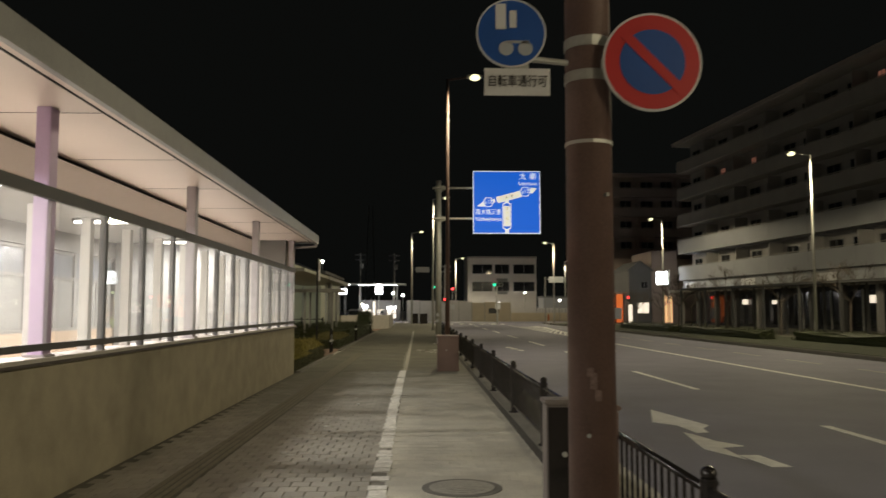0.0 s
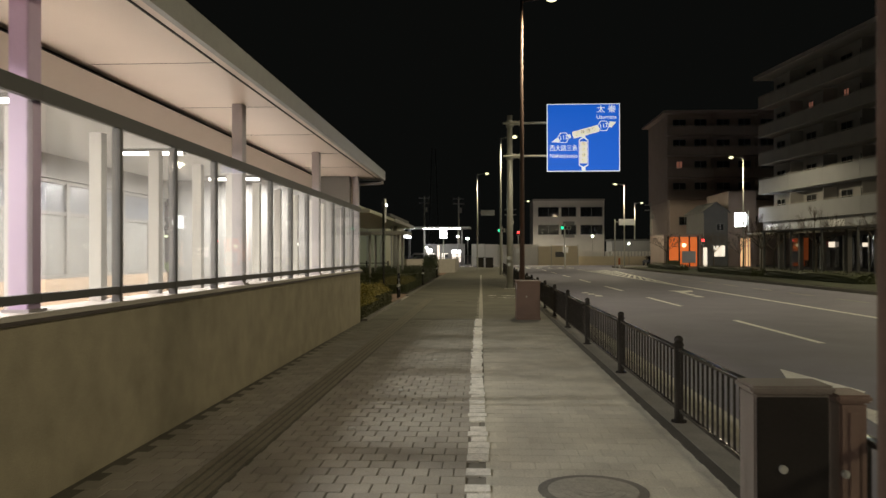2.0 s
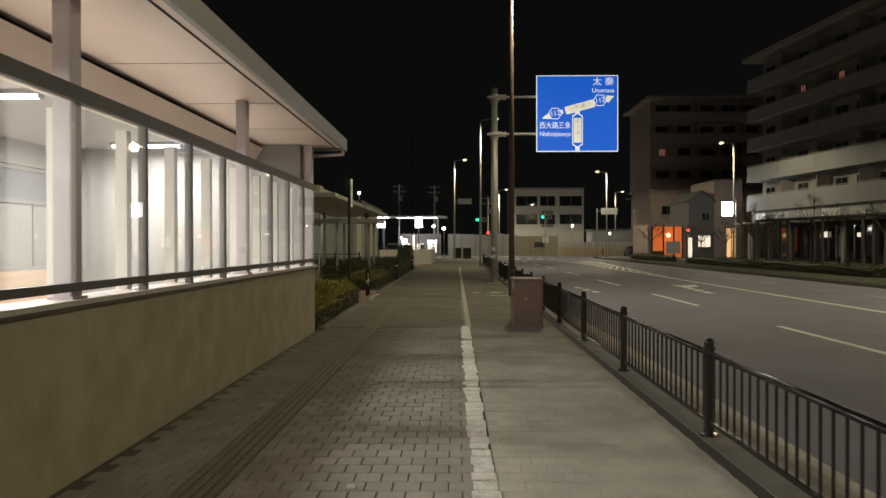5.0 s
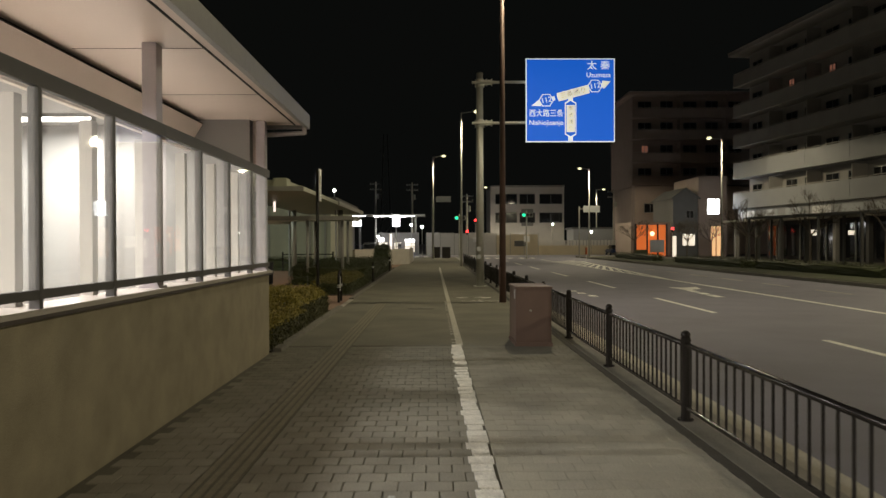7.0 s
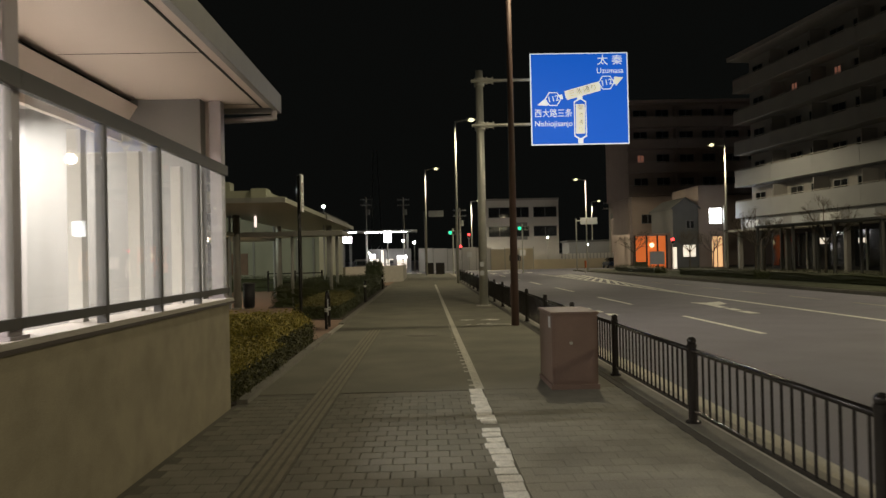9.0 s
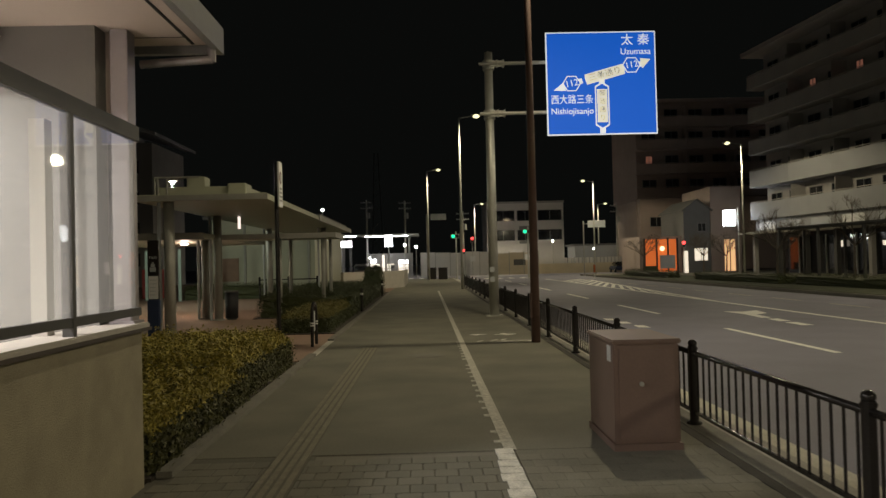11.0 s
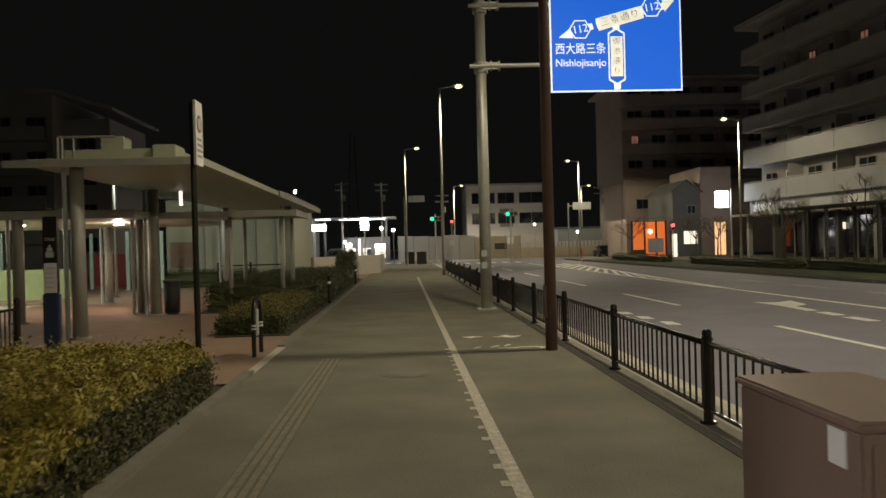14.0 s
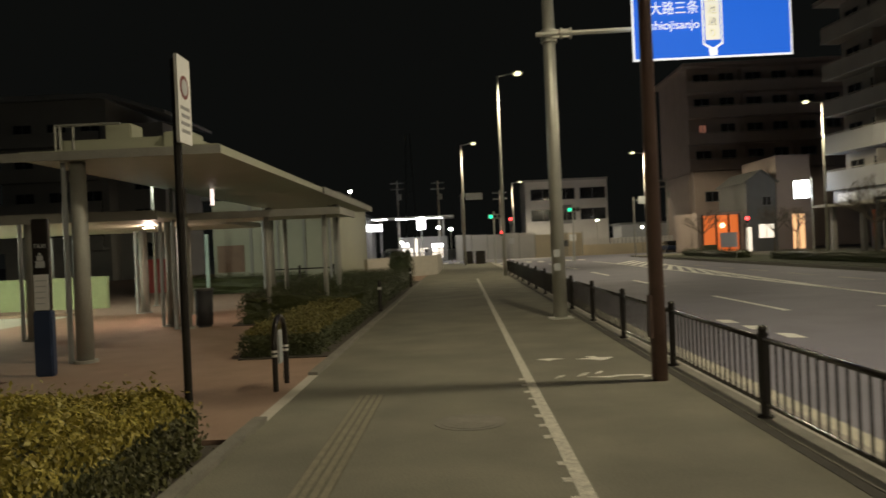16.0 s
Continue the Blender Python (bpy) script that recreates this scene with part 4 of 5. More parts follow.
# ---- hedges ----
def hedge(x0, x1, y0, y1, h, mat, count, seed, label, under=None):
    rng = np.random.default_rng(seed)
    hd = thing("hedge", label, "hedge", ((x0 + x1) / 2, (y0 + y1) / 2, 0))
    w, l = x1 - x0, y1 - y0
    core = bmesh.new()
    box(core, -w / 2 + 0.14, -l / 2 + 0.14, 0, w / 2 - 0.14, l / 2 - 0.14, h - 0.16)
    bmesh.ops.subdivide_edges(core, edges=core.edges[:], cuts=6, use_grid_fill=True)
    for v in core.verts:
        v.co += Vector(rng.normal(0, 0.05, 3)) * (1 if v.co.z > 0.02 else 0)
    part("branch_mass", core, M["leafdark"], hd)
    u = rng.uniform(-1, 1, (count, 3))
    face = rng.random(count)
    px, py = u[:, 0] * w / 2, u[:, 1] * l / 2
    pz = (u[:, 2] * 0.5 + 0.5) * h
    top = face < 0.5
    side = (face >= 0.5) & (face < 0.85)
    end = face >= 0.85
    bumps = 0.07 * np.sin(py * 5.1 + seed) * np.sin(px * 6.3) + 0.05 * np.sin(py * 11 + px * 7)
    pz[top] = h - 0.06 + bumps[top] + rng.normal(0, 0.045, top.sum())
    px[side] = np.sign(u[side, 0]) * (w / 2 - 0.05) + rng.normal(0, 0.05, side.sum()) + bumps[side] * 0.7
    py[end] = np.sign(u[end, 1]) * (l / 2 - 0.05) + rng.normal(0, 0.05, end.sum())
    near = np.minimum(w / 2 - np.abs(px), l / 2 - np.abs(py))
    pz = np.minimum(pz, h - 0.1 + 0.12 * np.clip(near / 0.15, -1, 1) ** 1 + 0.06)
    pz = np.maximum(pz, 0.04)
    # rounded shoulders and loose shoots above the clipped top
    over = np.clip((pz / h - 0.55) / 0.45, 0, 1) ** 2
    px -= np.sign(px) * over * np.clip(np.abs(px) - (w / 2 - 0.3), 0, 1) * 0.7
    py -= np.sign(py) * over * np.clip(np.abs(py) - (l / 2 - 0.3), 0, 1) * 0.7
    shoot = top & (rng.random(count) < 0.12)
    pz[shoot] += rng.uniform(0.0, 0.11, shoot.sum())
    c = np.stack([px, py, pz], 1)
    nrm = rng.normal(0, 0.62, (count, 3))
    nrm[top, 2] += 1.0
    nrm[side, 0] += np.sign(u[side, 0])
    nrm[end, 1] += np.sign(u[end, 1])
    nrm /= np.linalg.norm(nrm, axis=1)[:, None]
    a = rng.normal(0, 1, (count, 3))
    a -= nrm * (a * nrm).sum(1)[:, None]
    a /= np.linalg.norm(a, axis=1)[:, None]
    bb = np.cross(nrm, a)
    s = rng.uniform(0.016, 0.032, (count, 1))
    verts = np.concatenate([c - a * s, c + bb * s * 0.5, c + a * s, c - bb * s * 0.5], 1)
    # Leaves below the top take a darker colour that paints in the hedge's shaded sides.
    lit_top = top | (pz > h * 0.72)
    for name, pick, mt in (("top_leaves", lit_top, mat), ("side_leaves", ~lit_top, under or mat)):
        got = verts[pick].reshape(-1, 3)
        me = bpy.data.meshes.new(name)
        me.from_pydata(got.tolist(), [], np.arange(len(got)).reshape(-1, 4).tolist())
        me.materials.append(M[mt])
        o = new(name, me)
        o.parent = hd
        tagged(o, "", "", "", "stuff")
    for k in range(14):
        q = (rng.uniform(-w / 2 + 0.2, w / 2 - 0.2), rng.uniform(-l / 2 + 0.2, l / 2 - 0.2))
        part("stem", C((q[0], q[1], 0), (q[0] + rng.uniform(-.1, .1), q[1] + rng.uniform(-.1, .1), h * 0.8), 0.012, 0.005, seg=5), M["bark"], hd)


solid("planting_bed", B(-6.7, 21.2, -0.4, -2.303, 28.6, 0.02), M["soil"], "bare soil of the planting bed")
solid("planting_bed", B(-5.7, 40.5, -0.4, -3.8, 46.2, 0.015), M["soil"], "bare soil of the planting bed")
solid("planting_bed", B(-3.8, 34.3, -0.4, -2.303, 46.2, 0.015), M["soil"], "bare soil of the planting bed")
solid("planting_bed", B(-6.2, 46.2, -0.4, -2.303, 62, 0.015), M["soil"], "bare soil of the planting bed")
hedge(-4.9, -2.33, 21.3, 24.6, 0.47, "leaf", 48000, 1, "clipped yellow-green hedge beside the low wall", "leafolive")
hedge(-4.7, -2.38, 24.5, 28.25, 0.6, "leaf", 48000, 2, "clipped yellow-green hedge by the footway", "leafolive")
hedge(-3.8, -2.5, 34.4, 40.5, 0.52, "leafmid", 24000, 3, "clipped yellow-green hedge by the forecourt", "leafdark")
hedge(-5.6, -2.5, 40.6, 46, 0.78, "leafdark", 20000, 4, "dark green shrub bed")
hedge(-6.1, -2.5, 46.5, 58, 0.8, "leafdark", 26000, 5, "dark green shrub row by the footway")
hedge(-3.6, -2.5, 58.2, 61, 1.5, "leafdark", 6000, 6, "tall dark conical shrub")
hedge(-13, -7.4, 57, 59.5, 0.8, "leafdark", 7000, 7, "dark green shrub bed beside the canopy")

solid("flush_kerb", B(-2.3, 29.6, -0.3, -2.17, 32.4, 0.008), M["ledge"], "flush pale kerb across the forecourt entry")

# ---- forecourt ----
b = thing("no_waiting_post", "tall dark post with a white notice board", "sign", (-2.72, 28.95, 0))
part("post", C((0, 0, 0), (0, 0, 3.5), 0.038, seg=12), M["black"], b)
bd = part("board", B(0.045, -0.14, 2.72, 0.075, 0.19, 3.52), M["signplain"], b, "white board with a round dark ring")
bd2 = part("ring", C((0.075, 0.025, 3.24), (0.078, 0.025, 3.24), 0.11, seg=28), M["maroon"], bd)
part("ring_centre", C((0.078, 0.025, 3.24), (0.081, 0.025, 3.24), 0.075, seg=28), M["signgrey"], bd)
for k in range(4):
    part("text_bar", B(0.076, -0.09 + 0.02 * (k % 2), 3.03 - 0.07 * k, 0.079, 0.14, 3.06 - 0.07 * k), M["legendgrey"], bd)

g = thing("bollard_hoop", "dark steel hoop barrier with reflective bands", "barrier", (-2.48, 31.6, 0))
R0 = 0.3
for s in (-1, 1):
    part("leg", C((0, s * R0, 0), (0, s * R0, 0.58), 0.035), M["black"], g)
    for z in (0.42, 0.47):
        part("reflector", C((0, s * R0, z), (0, s * R0, z + 0.03), 0.038), M["signplain"], g)
h, rings = bmesh.new(), []
for k in range(17):
    a = math.pi * k / 16
    rings.append([h.verts.new((0.035 * math.sin(q * math.pi / 5), (R0 + 0.035 * math.cos(q * math.pi / 5)) * math.cos(a), 0.58 + (0.31 + 0.035 * math.cos(q * math.pi / 5)) * math.sin(a))) for q in range(10)])
for r0, r1 in zip(rings, rings[1:]):
    for q in range(10):
        h.faces.new((r0[q], r0[(q + 1) % 10], r1[(q + 1) % 10], r1[q]))
bmesh.ops.recalc_face_normals(h, faces=h.faces)
part("hoop", h, M["black"], g, smooth=True)
part("inner_plate", B(-0.012, -0.1, 0.3, 0.012, 0.1, 0.72, bevel=0.01), M["signgrey"], g)
for x, y in ((-2.4, 43.0), (-2.4, 56.0)):
    q = thing("bollard", "short dark bollard with a reflective band", "bollard", (x, y, 0), group="bollards by the planting")
    part("shaft", C((0, 0, 0), (0, 0, 0.8), 0.05, 0.045), M["black"], q)
    part("cap", ball(bmesh.new(), (0, 0, 0.8), 0.048), M["black"], q, smooth=True)
    part("reflector", C((0, 0, 0.6), (0, 0, 0.67), 0.051), M["signplain"], q)

# railing by the forecourt drive
for x0, y0, x1, y1 in ((-6.52, 29.2, -6.42, 32.1),):
    g = thing("forecourt_railing", "black steel railing with upright bars", "fence", (x0, y0, 0), math.degrees(math.atan2(y1 - y0, x1 - x0)))
    L = math.hypot(x1 - x0, y1 - y0)
    for x in (0, L):
        ps = part("post", C((x, 0, 0), (x, 0, 0.9), 0.05), M["black"], g)
        part("cap", ball(bmesh.new(), (x, 0, 0.93), 0.055), M["black"], ps, smooth=True)
    part("top_rail", B(0.05, -0.025, 0.78, L - 0.05, 0.025, 0.82), M["black"], g)
    part("bottom_rail", B(0.05, -0.02, 0.12, L - 0.05, 0.02, 0.16), M["black"], g)
    bar = mesh_of("bar", C((0, 0, 0.16), (0, 0, 0.78), 0.012, seg=6), M["black"])
    for i in range(22):
        o = new("bar", bar)
        o.parent = g
        o.location = (0.05 + (L - 0.1) * (i + 0.5) / 22, 0, 0)
    copy_thing(g, pose(x0 - 0.1, y0 - 3.05, 0, 0, 0, math.degrees(math.atan2(y1 - y0, x1 - x0))))

t = thing("taxi_stand_totem", "slim navy taxi stand totem with a white notice", "sign", (-6.42, 33.4, 0))
part("base", B(-0.14, -0.07, 0, 0.14, 0.07, 0.98, bevel=0.02), M["navy"], t)
fr = part("frame", B(-0.125, -0.05, 0.98, 0.125, 0.05, 2.35, bevel=0.015), M["black"], t)
part("notice", B(-0.105, -0.058, 0.99, 0.115, -0.051, 1.52), M["signplain"], t, "white notice sheet with faint print")
for k in range(5):
    part("text_bar", B(-0.08, -0.062, 1.08 + 0.085 * k, 0.05 + 0.01 * k, -0.0585, 1.095 + 0.085 * k), M["signgrey"], t)
part("emblem_cab", B(-0.07, -0.058, 1.62, 0.07, -0.051, 1.72, bevel=0.002), M["signgrey"], fr, "pale taxi pictogram")
part("emblem_roof", B(-0.045, -0.058, 1.725, 0.045, -0.051, 1.8), M["signgrey"], fr)
part("emblem_lamp", B(-0.018, -0.058, 1.805, 0.018, -0.051, 1.84), M["signgrey"], fr)

text("TAXI", 0.09, "signgrey", fr, (0, -0.054, 1.94), width=0.18)


def canopy_column(x, y, h, pair=True):
    c = thing("canopy_column", "grey steel canopy column", "column", (x, y, -0.004), group="canopy columns")
    part("shaft", C((0, 0, 0), (0, 0, h), 0.14, 0.13, seg=20), M["galvdull"], c, smooth=True)
    part("foot", C((0, 0, 0), (0, 0, 0.05), 0.2, seg=20), M["galvdull"], c)
    if pair:
        part("downpipe", C((-0.24, 0, 0), (-0.24, 0, h), 0.045, seg=10), M["signgrey"], c)
    return c


for x, y, h in ((-6.5, 34.8, 3.35), (-6.76, 40.4, 3.35), (-9.6, 38.9, 2.6), (-10.2, 46.5, 2.6), (-13.5, 40, 2.6), (-17, 41, 2.6), (-8.3, 45.0, 2.6), (-7.0, 50, 3.36), (-4.6, 50, 3.36), (-7.4, 41.3, 2.6)):
    canopy_column(x, y, h)
k = thing("canopy_roof", "pale flat steel canopy roof on columns", "canopy", (-5.5, 38, 0))
part("deck", prism(bmesh.new(), [(-1.75, -3.6), (1.5, -3.6), (1.5, 6), (-1.75, 6)], 3.36, 3.5), M["canopy"], k, "pale ribbed deck")
part("front_beam", B(-2.2, -3.64, 3.34, 1.55, -3.6, 3.48), M["galvdull"], k)
part("cornice", B(-1.3, -3.2, 3.5, 0.9, 2.0, 3.72), M["canopy"], k)
part("roof_box", B(-0.6, -3.0, 3.72, -0.15, -2.5, 4.0, bevel=0.02), M["canopy"], k)
part("roof_box", B(0.5, -3.3, 3.5, 0.95, -2.6, 3.78, bevel=0.02), M["canopy"], k)
for x in (-1.3, -1.22, -1.0):
    part("upright", C((x, -3.3, 3.48), (x, -3.3, 3.95), 0.025, seg=6), M["galvdull"], k)
part("guard_rail", C((-1.3, -3.3, 3.95), (-0.2, -3.3, 3.95), 0.025, seg=6), M["galvdull"], k)
k = thing("canopy_roof", "long low grey canopy over the waiting area", "canopy", (-12, 43, 0))
part("deck", prism(bmesh.new(), [(-12, -6), (5.2, -4), (5.2, 5), (-12, 5)], 2.6, 2.74), M["canopy"], k)
part("edge", prism(bmesh.new(), [(-12, -6.06), (5.2, -4.06), (5.2, -4), (-12, -6)], 2.55, 2.76), M["galvdull"], k)
k = thing("canopy_roof", "long flat grey canopy along the forecourt", "canopy", (-5.5, 50, 0))
part("deck", B(-1.75, -5.99, 3.36, 1.5, 6.0, 3.5), M["canopy"], k)
part("edge", B(1.502, -5.99, 3.33, 1.55, 6.0, 3.53), M["galvdull"], k)
k = thing("canopy_roof", "flat dark-edged walkway canopy on slim posts", "canopy", (-4.95, 41.8, 0))
part("deck", B(-1.85, -1.3, 2.6, 1.9, 1.3, 2.7), M["canopy"], k)
part("edge", B(-1.85, -1.36, 2.57, 1.96, -1.302, 2.74), M["galvdull"], k)
part("edge", B(1.902, -1.3, 2.57, 1.96, 1.3, 2.74), M["galvdull"], k)
for x, y in ((0.1, -1.0), (1.5, -1.0), (0.1, 1.0), (1.5, 1.0)):
    part("post", C((x, y, -0.004), (x, y, 2.6), 0.06, seg=12), M["galvdull"], k, smooth=True)
g = thing("low_railing", "low black railing with round-capped posts", "fence", (-8.8, 56.4, 0))
part("top_rail", C((0, 0, 1.0), (3.0, 0, 1.0), 0.03, seg=8), M["black"], g)
part("bottom_rail", C((0, 0, 0.5), (3.0, 0, 0.5), 0.025, seg=8), M["black"], g)
for x in (0, 1.5, 3.0):
    part("post", C((x, 0, -0.004), (x, 0, 1.06), 0.05, seg=10), M["black"], g)
    part("cap", ball(bmesh.new(), (x, 0, 1.1), 0.06), M["black"], g, smooth=True)
s = thing("waiting_shelter", "glazed bus shelter with a low pale parapet", "shelter", (-16, 47, 0))
part("parapet", B(-9, 3, 0, 3, 3.2, 1.15), M["inner2"], s)
for x in (-8, -5, -2, 1):
    part("post", B(x, 2.9, 1.15, x + 0.1, 3.0, 2.6), M["galvdull"], s)
part("bench", B(-6, 1.5, 0.4, -1, 1.9, 0.46), M["bark"], s)
part("bench_leg", B(-5.8, 1.55, 0, -5.7, 1.85, 0.4), M["galvdull"], s)
part("bench_leg", B(-1.3, 1.55, 0, -1.2, 1.85, 0.4), M["galvdull"], s)
for x, y in ((-12.8, 56), (-11.4, 56.5), (-17.5, 54), (-21, 53), (-15.2, 58)):
    q = thing("pale_post", "slim pale steel post in the forecourt", "post", (x, y, -0.004), group="pale forecourt posts")
    part("shaft", B(-0.07, -0.05, 0, 0.07, 0.05, 2.7), M["teal"], q)
    part("foot", B(-0.12, -0.12, 0, 0.12, 0.12, 0.04), M["galvdull"], q)
lt = thing("canopy_light", "lit downlight under the canopy", "light", (-8.6, 43, 2.6))
part("housing", C((0, 0, -0.05), (0, 0, 0), 0.16, seg=16), M["galvdull"], lt)
part("lens", C((0, 0, -0.07), (0, 0, -0.05), 0.13, seg=16), M["warmlens"], lt)
vl = thing("column_light", "upright lit lamp tube fixed beneath the canopy", "light", (-6.2, 41.0, 2.94))
part("tube", C((0, 0, 0.0), (0, 0, 0.4), 0.045, seg=14), M["pinkglow"], vl, smooth=True)
part("cap", C((0, 0, 0.4), (0, 0, 0.42), 0.055, seg=14), M["galvdull"], vl)
part("base", C((0, 0, -0.03), (0, 0, 0.0), 0.055, seg=14), M["galvdull"], vl)
copy_thing(lt, pose(-17, 44, 2.6))
copy_thing(lt, pose(-11, 42, 2.6))
copy_thing(lt, pose(-14, 41.5, 2.6))

lb = thing("litter_bin", "dark slatted litter bin beside a column", "bin", (-6.42, 40.7, -0.004))
part("body", C((0, 0, 0.05), (0, 0, 0.88), 0.2, 0.22, seg=20), M["dark"], lb, smooth=True)
part("rim", C((0, 0, 0.88), (0, 0, 0.93), 0.235, seg=20), M["beam"], lb)
part("foot", C((0, 0, 0), (0, 0, 0.05), 0.16, seg=16), M["beam"], lb)
# lamp standing in the forecourt
fl = thing("forecourt_lamp", "slim forecourt lamp with a lit white head", "lamp", (-11.2, 50, -0.004))
part("pole", C((0, 0, 0), (0, 0, 5.4), 0.06, 0.04, seg=12), M["galvdull"], fl, smooth=True)
part("foot", C((0, 0, 0), (0, 0, 0.04), 0.14, seg=16), M["galvdull"], fl)
part("head", C((0, 0, 5.55), (0, 0, 5.62), 0.2, 0.12, seg=16), M["galvdull"], fl)
part("globe", ball(bmesh.new(), (0, 0, 5.49), 0.07), M["globe"], fl, smooth=True)
ld = bpy.data.lights.new("forecourt_light", "POINT")
ld.energy, ld.color, ld.shadow_soft_size = 520, (0.95, 1.0, 0.82), 0.12
o = new("forecourt_light", ld)
o.location = (-11.2, 50, 5.3)
for x, y, e, c in ((-17, 44, 420, (0.9, 1.0, 0.72)), (-14, 41.5, 90, (0.95, 1.0, 0.85)), (-8.6, 43, 70, (1.0, 0.7, 0.55))):
    ld = bpy.data.lights.new("canopy_lamp", "POINT")
    ld.energy, ld.color, ld.shadow_soft_size = e, c, 0.12
    new("canopy_lamp", ld).location = (x, y, 2.4)


# ---- buildings ----
def window(parent, x, y, z, w, h, pane="darkpane", frame_mat="frame"):
    f = part("window", B(x - w / 2, y - 0.06, z, x - w / 2 + 0.06, y + 0.0, z + h), M[frame_mat], parent)
    part("frame", B(x + w / 2 - 0.06, y - 0.06, z, x + w / 2, y, z + h), M[frame_mat], f)
    part("frame", B(x - w / 2 + 0.06, y - 0.06, z + h - 0.06, x + w / 2 - 0.06, y, z + h), M[frame_mat], f)
    part("sill", B(x - w / 2 + 0.06, y - 0.1, z, x + w / 2 - 0.06, y, z + 0.06), M[frame_mat], f)
    part("mullion", B(x - 0.03, y - 0.055, z + 0.06, x + 0.03, y, z + h - 0.06), M[frame_mat], f)
    part("pane", B(x - w / 2 + 0.06, y - 0.03, z + 0.06, x + w / 2 - 0.06, y - 0.01, z + h - 0.06), M[pane], f)


def flats(label, at, turn, length, depth, slabs, roof_z, wall, pale, lit=(), unit=6.0, ground=3.7, arcade=True):
    """A block of flats with deep balconies along its front; local x runs along the front, which faces -y."""
    a = thing("apartment_building", label, "building", at, turn)
    part("wall", B(0, 1.5, ground, length, depth, roof_z), M[wall], a)
    # Behind an arcade the wall is coloured near-black for the shade of the recess.
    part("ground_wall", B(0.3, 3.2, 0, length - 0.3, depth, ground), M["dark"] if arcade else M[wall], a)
    rf = part("roof", B(-0.9, -0.3, roof_z, length + 0.5, depth + 0.5, roof_z + 0.3), M[wall], a)
    part("gutter", B(-0.9, -0.34, roof_z + 0.3, length + 0.5, -0.28, roof_z + 0.36), M["kerb"], rf)
    n = int(length / unit)
    for i, z in enumerate(slabs):
        mt = "wallpale" if i < pale else wall
        h = 1.4 if i < pale else 1.1
        bal = part("balcony", B(-0.4, -0.05, z - 0.12, length, 1.5, z + 0.1), M[mt], a)
        for k in range(n):
            q = part("parapet", B(k * unit - (0.4 if k == 0 else 0), 0.0, z + 0.1, (k + 1) * unit - 0.03, 0.14, z + h), M[mt], bal)
        part("end_parapet", B(-0.4, 0.14, z + 0.1, -0.26, 1.5, z + h), M[mt], bal)
        part("handrail", B(-0.4, 0.03, z + h + 0.08, length, 0.09, z + h + 0.13), M["kerb"], bal)
        for k in range(n):
            part("partition", B((k + 1) * unit - 0.08, 0.2, z + 0.1, (k + 1) * unit, 1.5, z + 2.6), M[wall], bal)
            x = k * unit + unit / 2
            on = (i, k) in lit
            window(a, x - 1.4, 1.5, z + 0.15, 0.9 if on else 1.8, 2.1, "curtain" if on else "darkpane")
            window(a, x + 1.5, 1.5, z + 0.25, 1.7, 2.05, "darkpane")
    return a, n


a, n = flats("long grey six-storey block of flats with balconies", (30.0, 86.8, 0), -84, 60, 14, (5.0, 7.95, 11.0, 13.95, 16.95), 20.0, "wallgrey", 2, {(3, 1), (3, 2), (4, 5)})
part("canopy", B(-0.6, -1.2, 3.55, 60, 1.5, 3.75), M["kerb"], a)
part("sign_band", B(0, 0.3, 3.76, 60, 0.5, 4.85), M["wallpale"], a)
for k in range(15):
    part("arcade_column", B(4 * k + 0.2, -0.2, 0, 4 * k + 0.55, 0.15, 3.55), M["wallgrey" if k % 4 == 0 else "beam"], a)
    part("shop_glazing", B(4 * k + 0.7, 3.12, 0.3, 4 * k + 3.9, 3.18, 3.2), M["darkpane"], a)
    part("glazing_post", B(4 * k + 2.2, 3.0, 0, 4 * k + 2.32, 3.1, 3.3), M["galv"], a)
    part("sign_panel", B(4 * k + 0.6, 0.27, 3.95, 4 * k + 3.2, 0.298, 4.6), M["signgrey" if k % 3 else "signplain"], a)
for x, y, s in ((8, 2.9, 0.5), (13.5, 2.9, 0.35), (27, 2.9, 0.6)):
    part("lit_shop_sign", B(x, y, 2.2, x + s * 2, y + 0.06, 2.2 + s), M["shopdim"], a)

a, n = flats("tall brown block of flats behind the shops", (26.6, 112, 0), 0, 24, 14, (9.2, 12.2, 15.2, 18.0), 20.9, "wallbrown", 0, {(1, 0)}, ground=9.0, arcade=False)
part("lower_wall", B(0, 0.3, 0, 24, 1.5, 9.0), M["wallbrown"], a)
for x in (2, 6.5, 11):
    window(a, x, 0.3, 5.5, 1.6, 1.2)

s = thing("orange_shop", "low shop with a glowing orange front", "shop", (22.6, 98, 0))
part("body", B(0, 0.4, 0, 4.5, 8, 3.9), M["wallbrown"], s)
part("front", B(0.6, 0.3, 0.1, 3.9, 0.39, 3.6), M["orange"], s)
for x in (0.4, 1.7, 2.9, 3.9):
    part("door_post", B(x, 0.15, 0, x + 0.16, 0.29, 3.7), M["dark"], s)
part("banner", B(2.0, -0.2, 0.5, 3.6, -0.15, 1.9), M["signgrey"], s)
part("banner_leg", B(2.05, -0.2, 0, 2.1, -0.15, 0.5), M["galv"], s)
part("banner_leg", B(3.5, -0.2, 0, 3.55, -0.15, 0.5), M["galv"], s)
part("lantern", ball(bmesh.new(), (2.3, 0.0, 2.6), 0.25), M["lampglow"], s)
part("hedge_box", B(0.2, -0.6, 0, 1.6, -0.1, 0.8), M["leafdark"], s)
h = thing("gabled_house", "narrow pale house with a gabled roof", "house", (27.1, 97.5, 0))
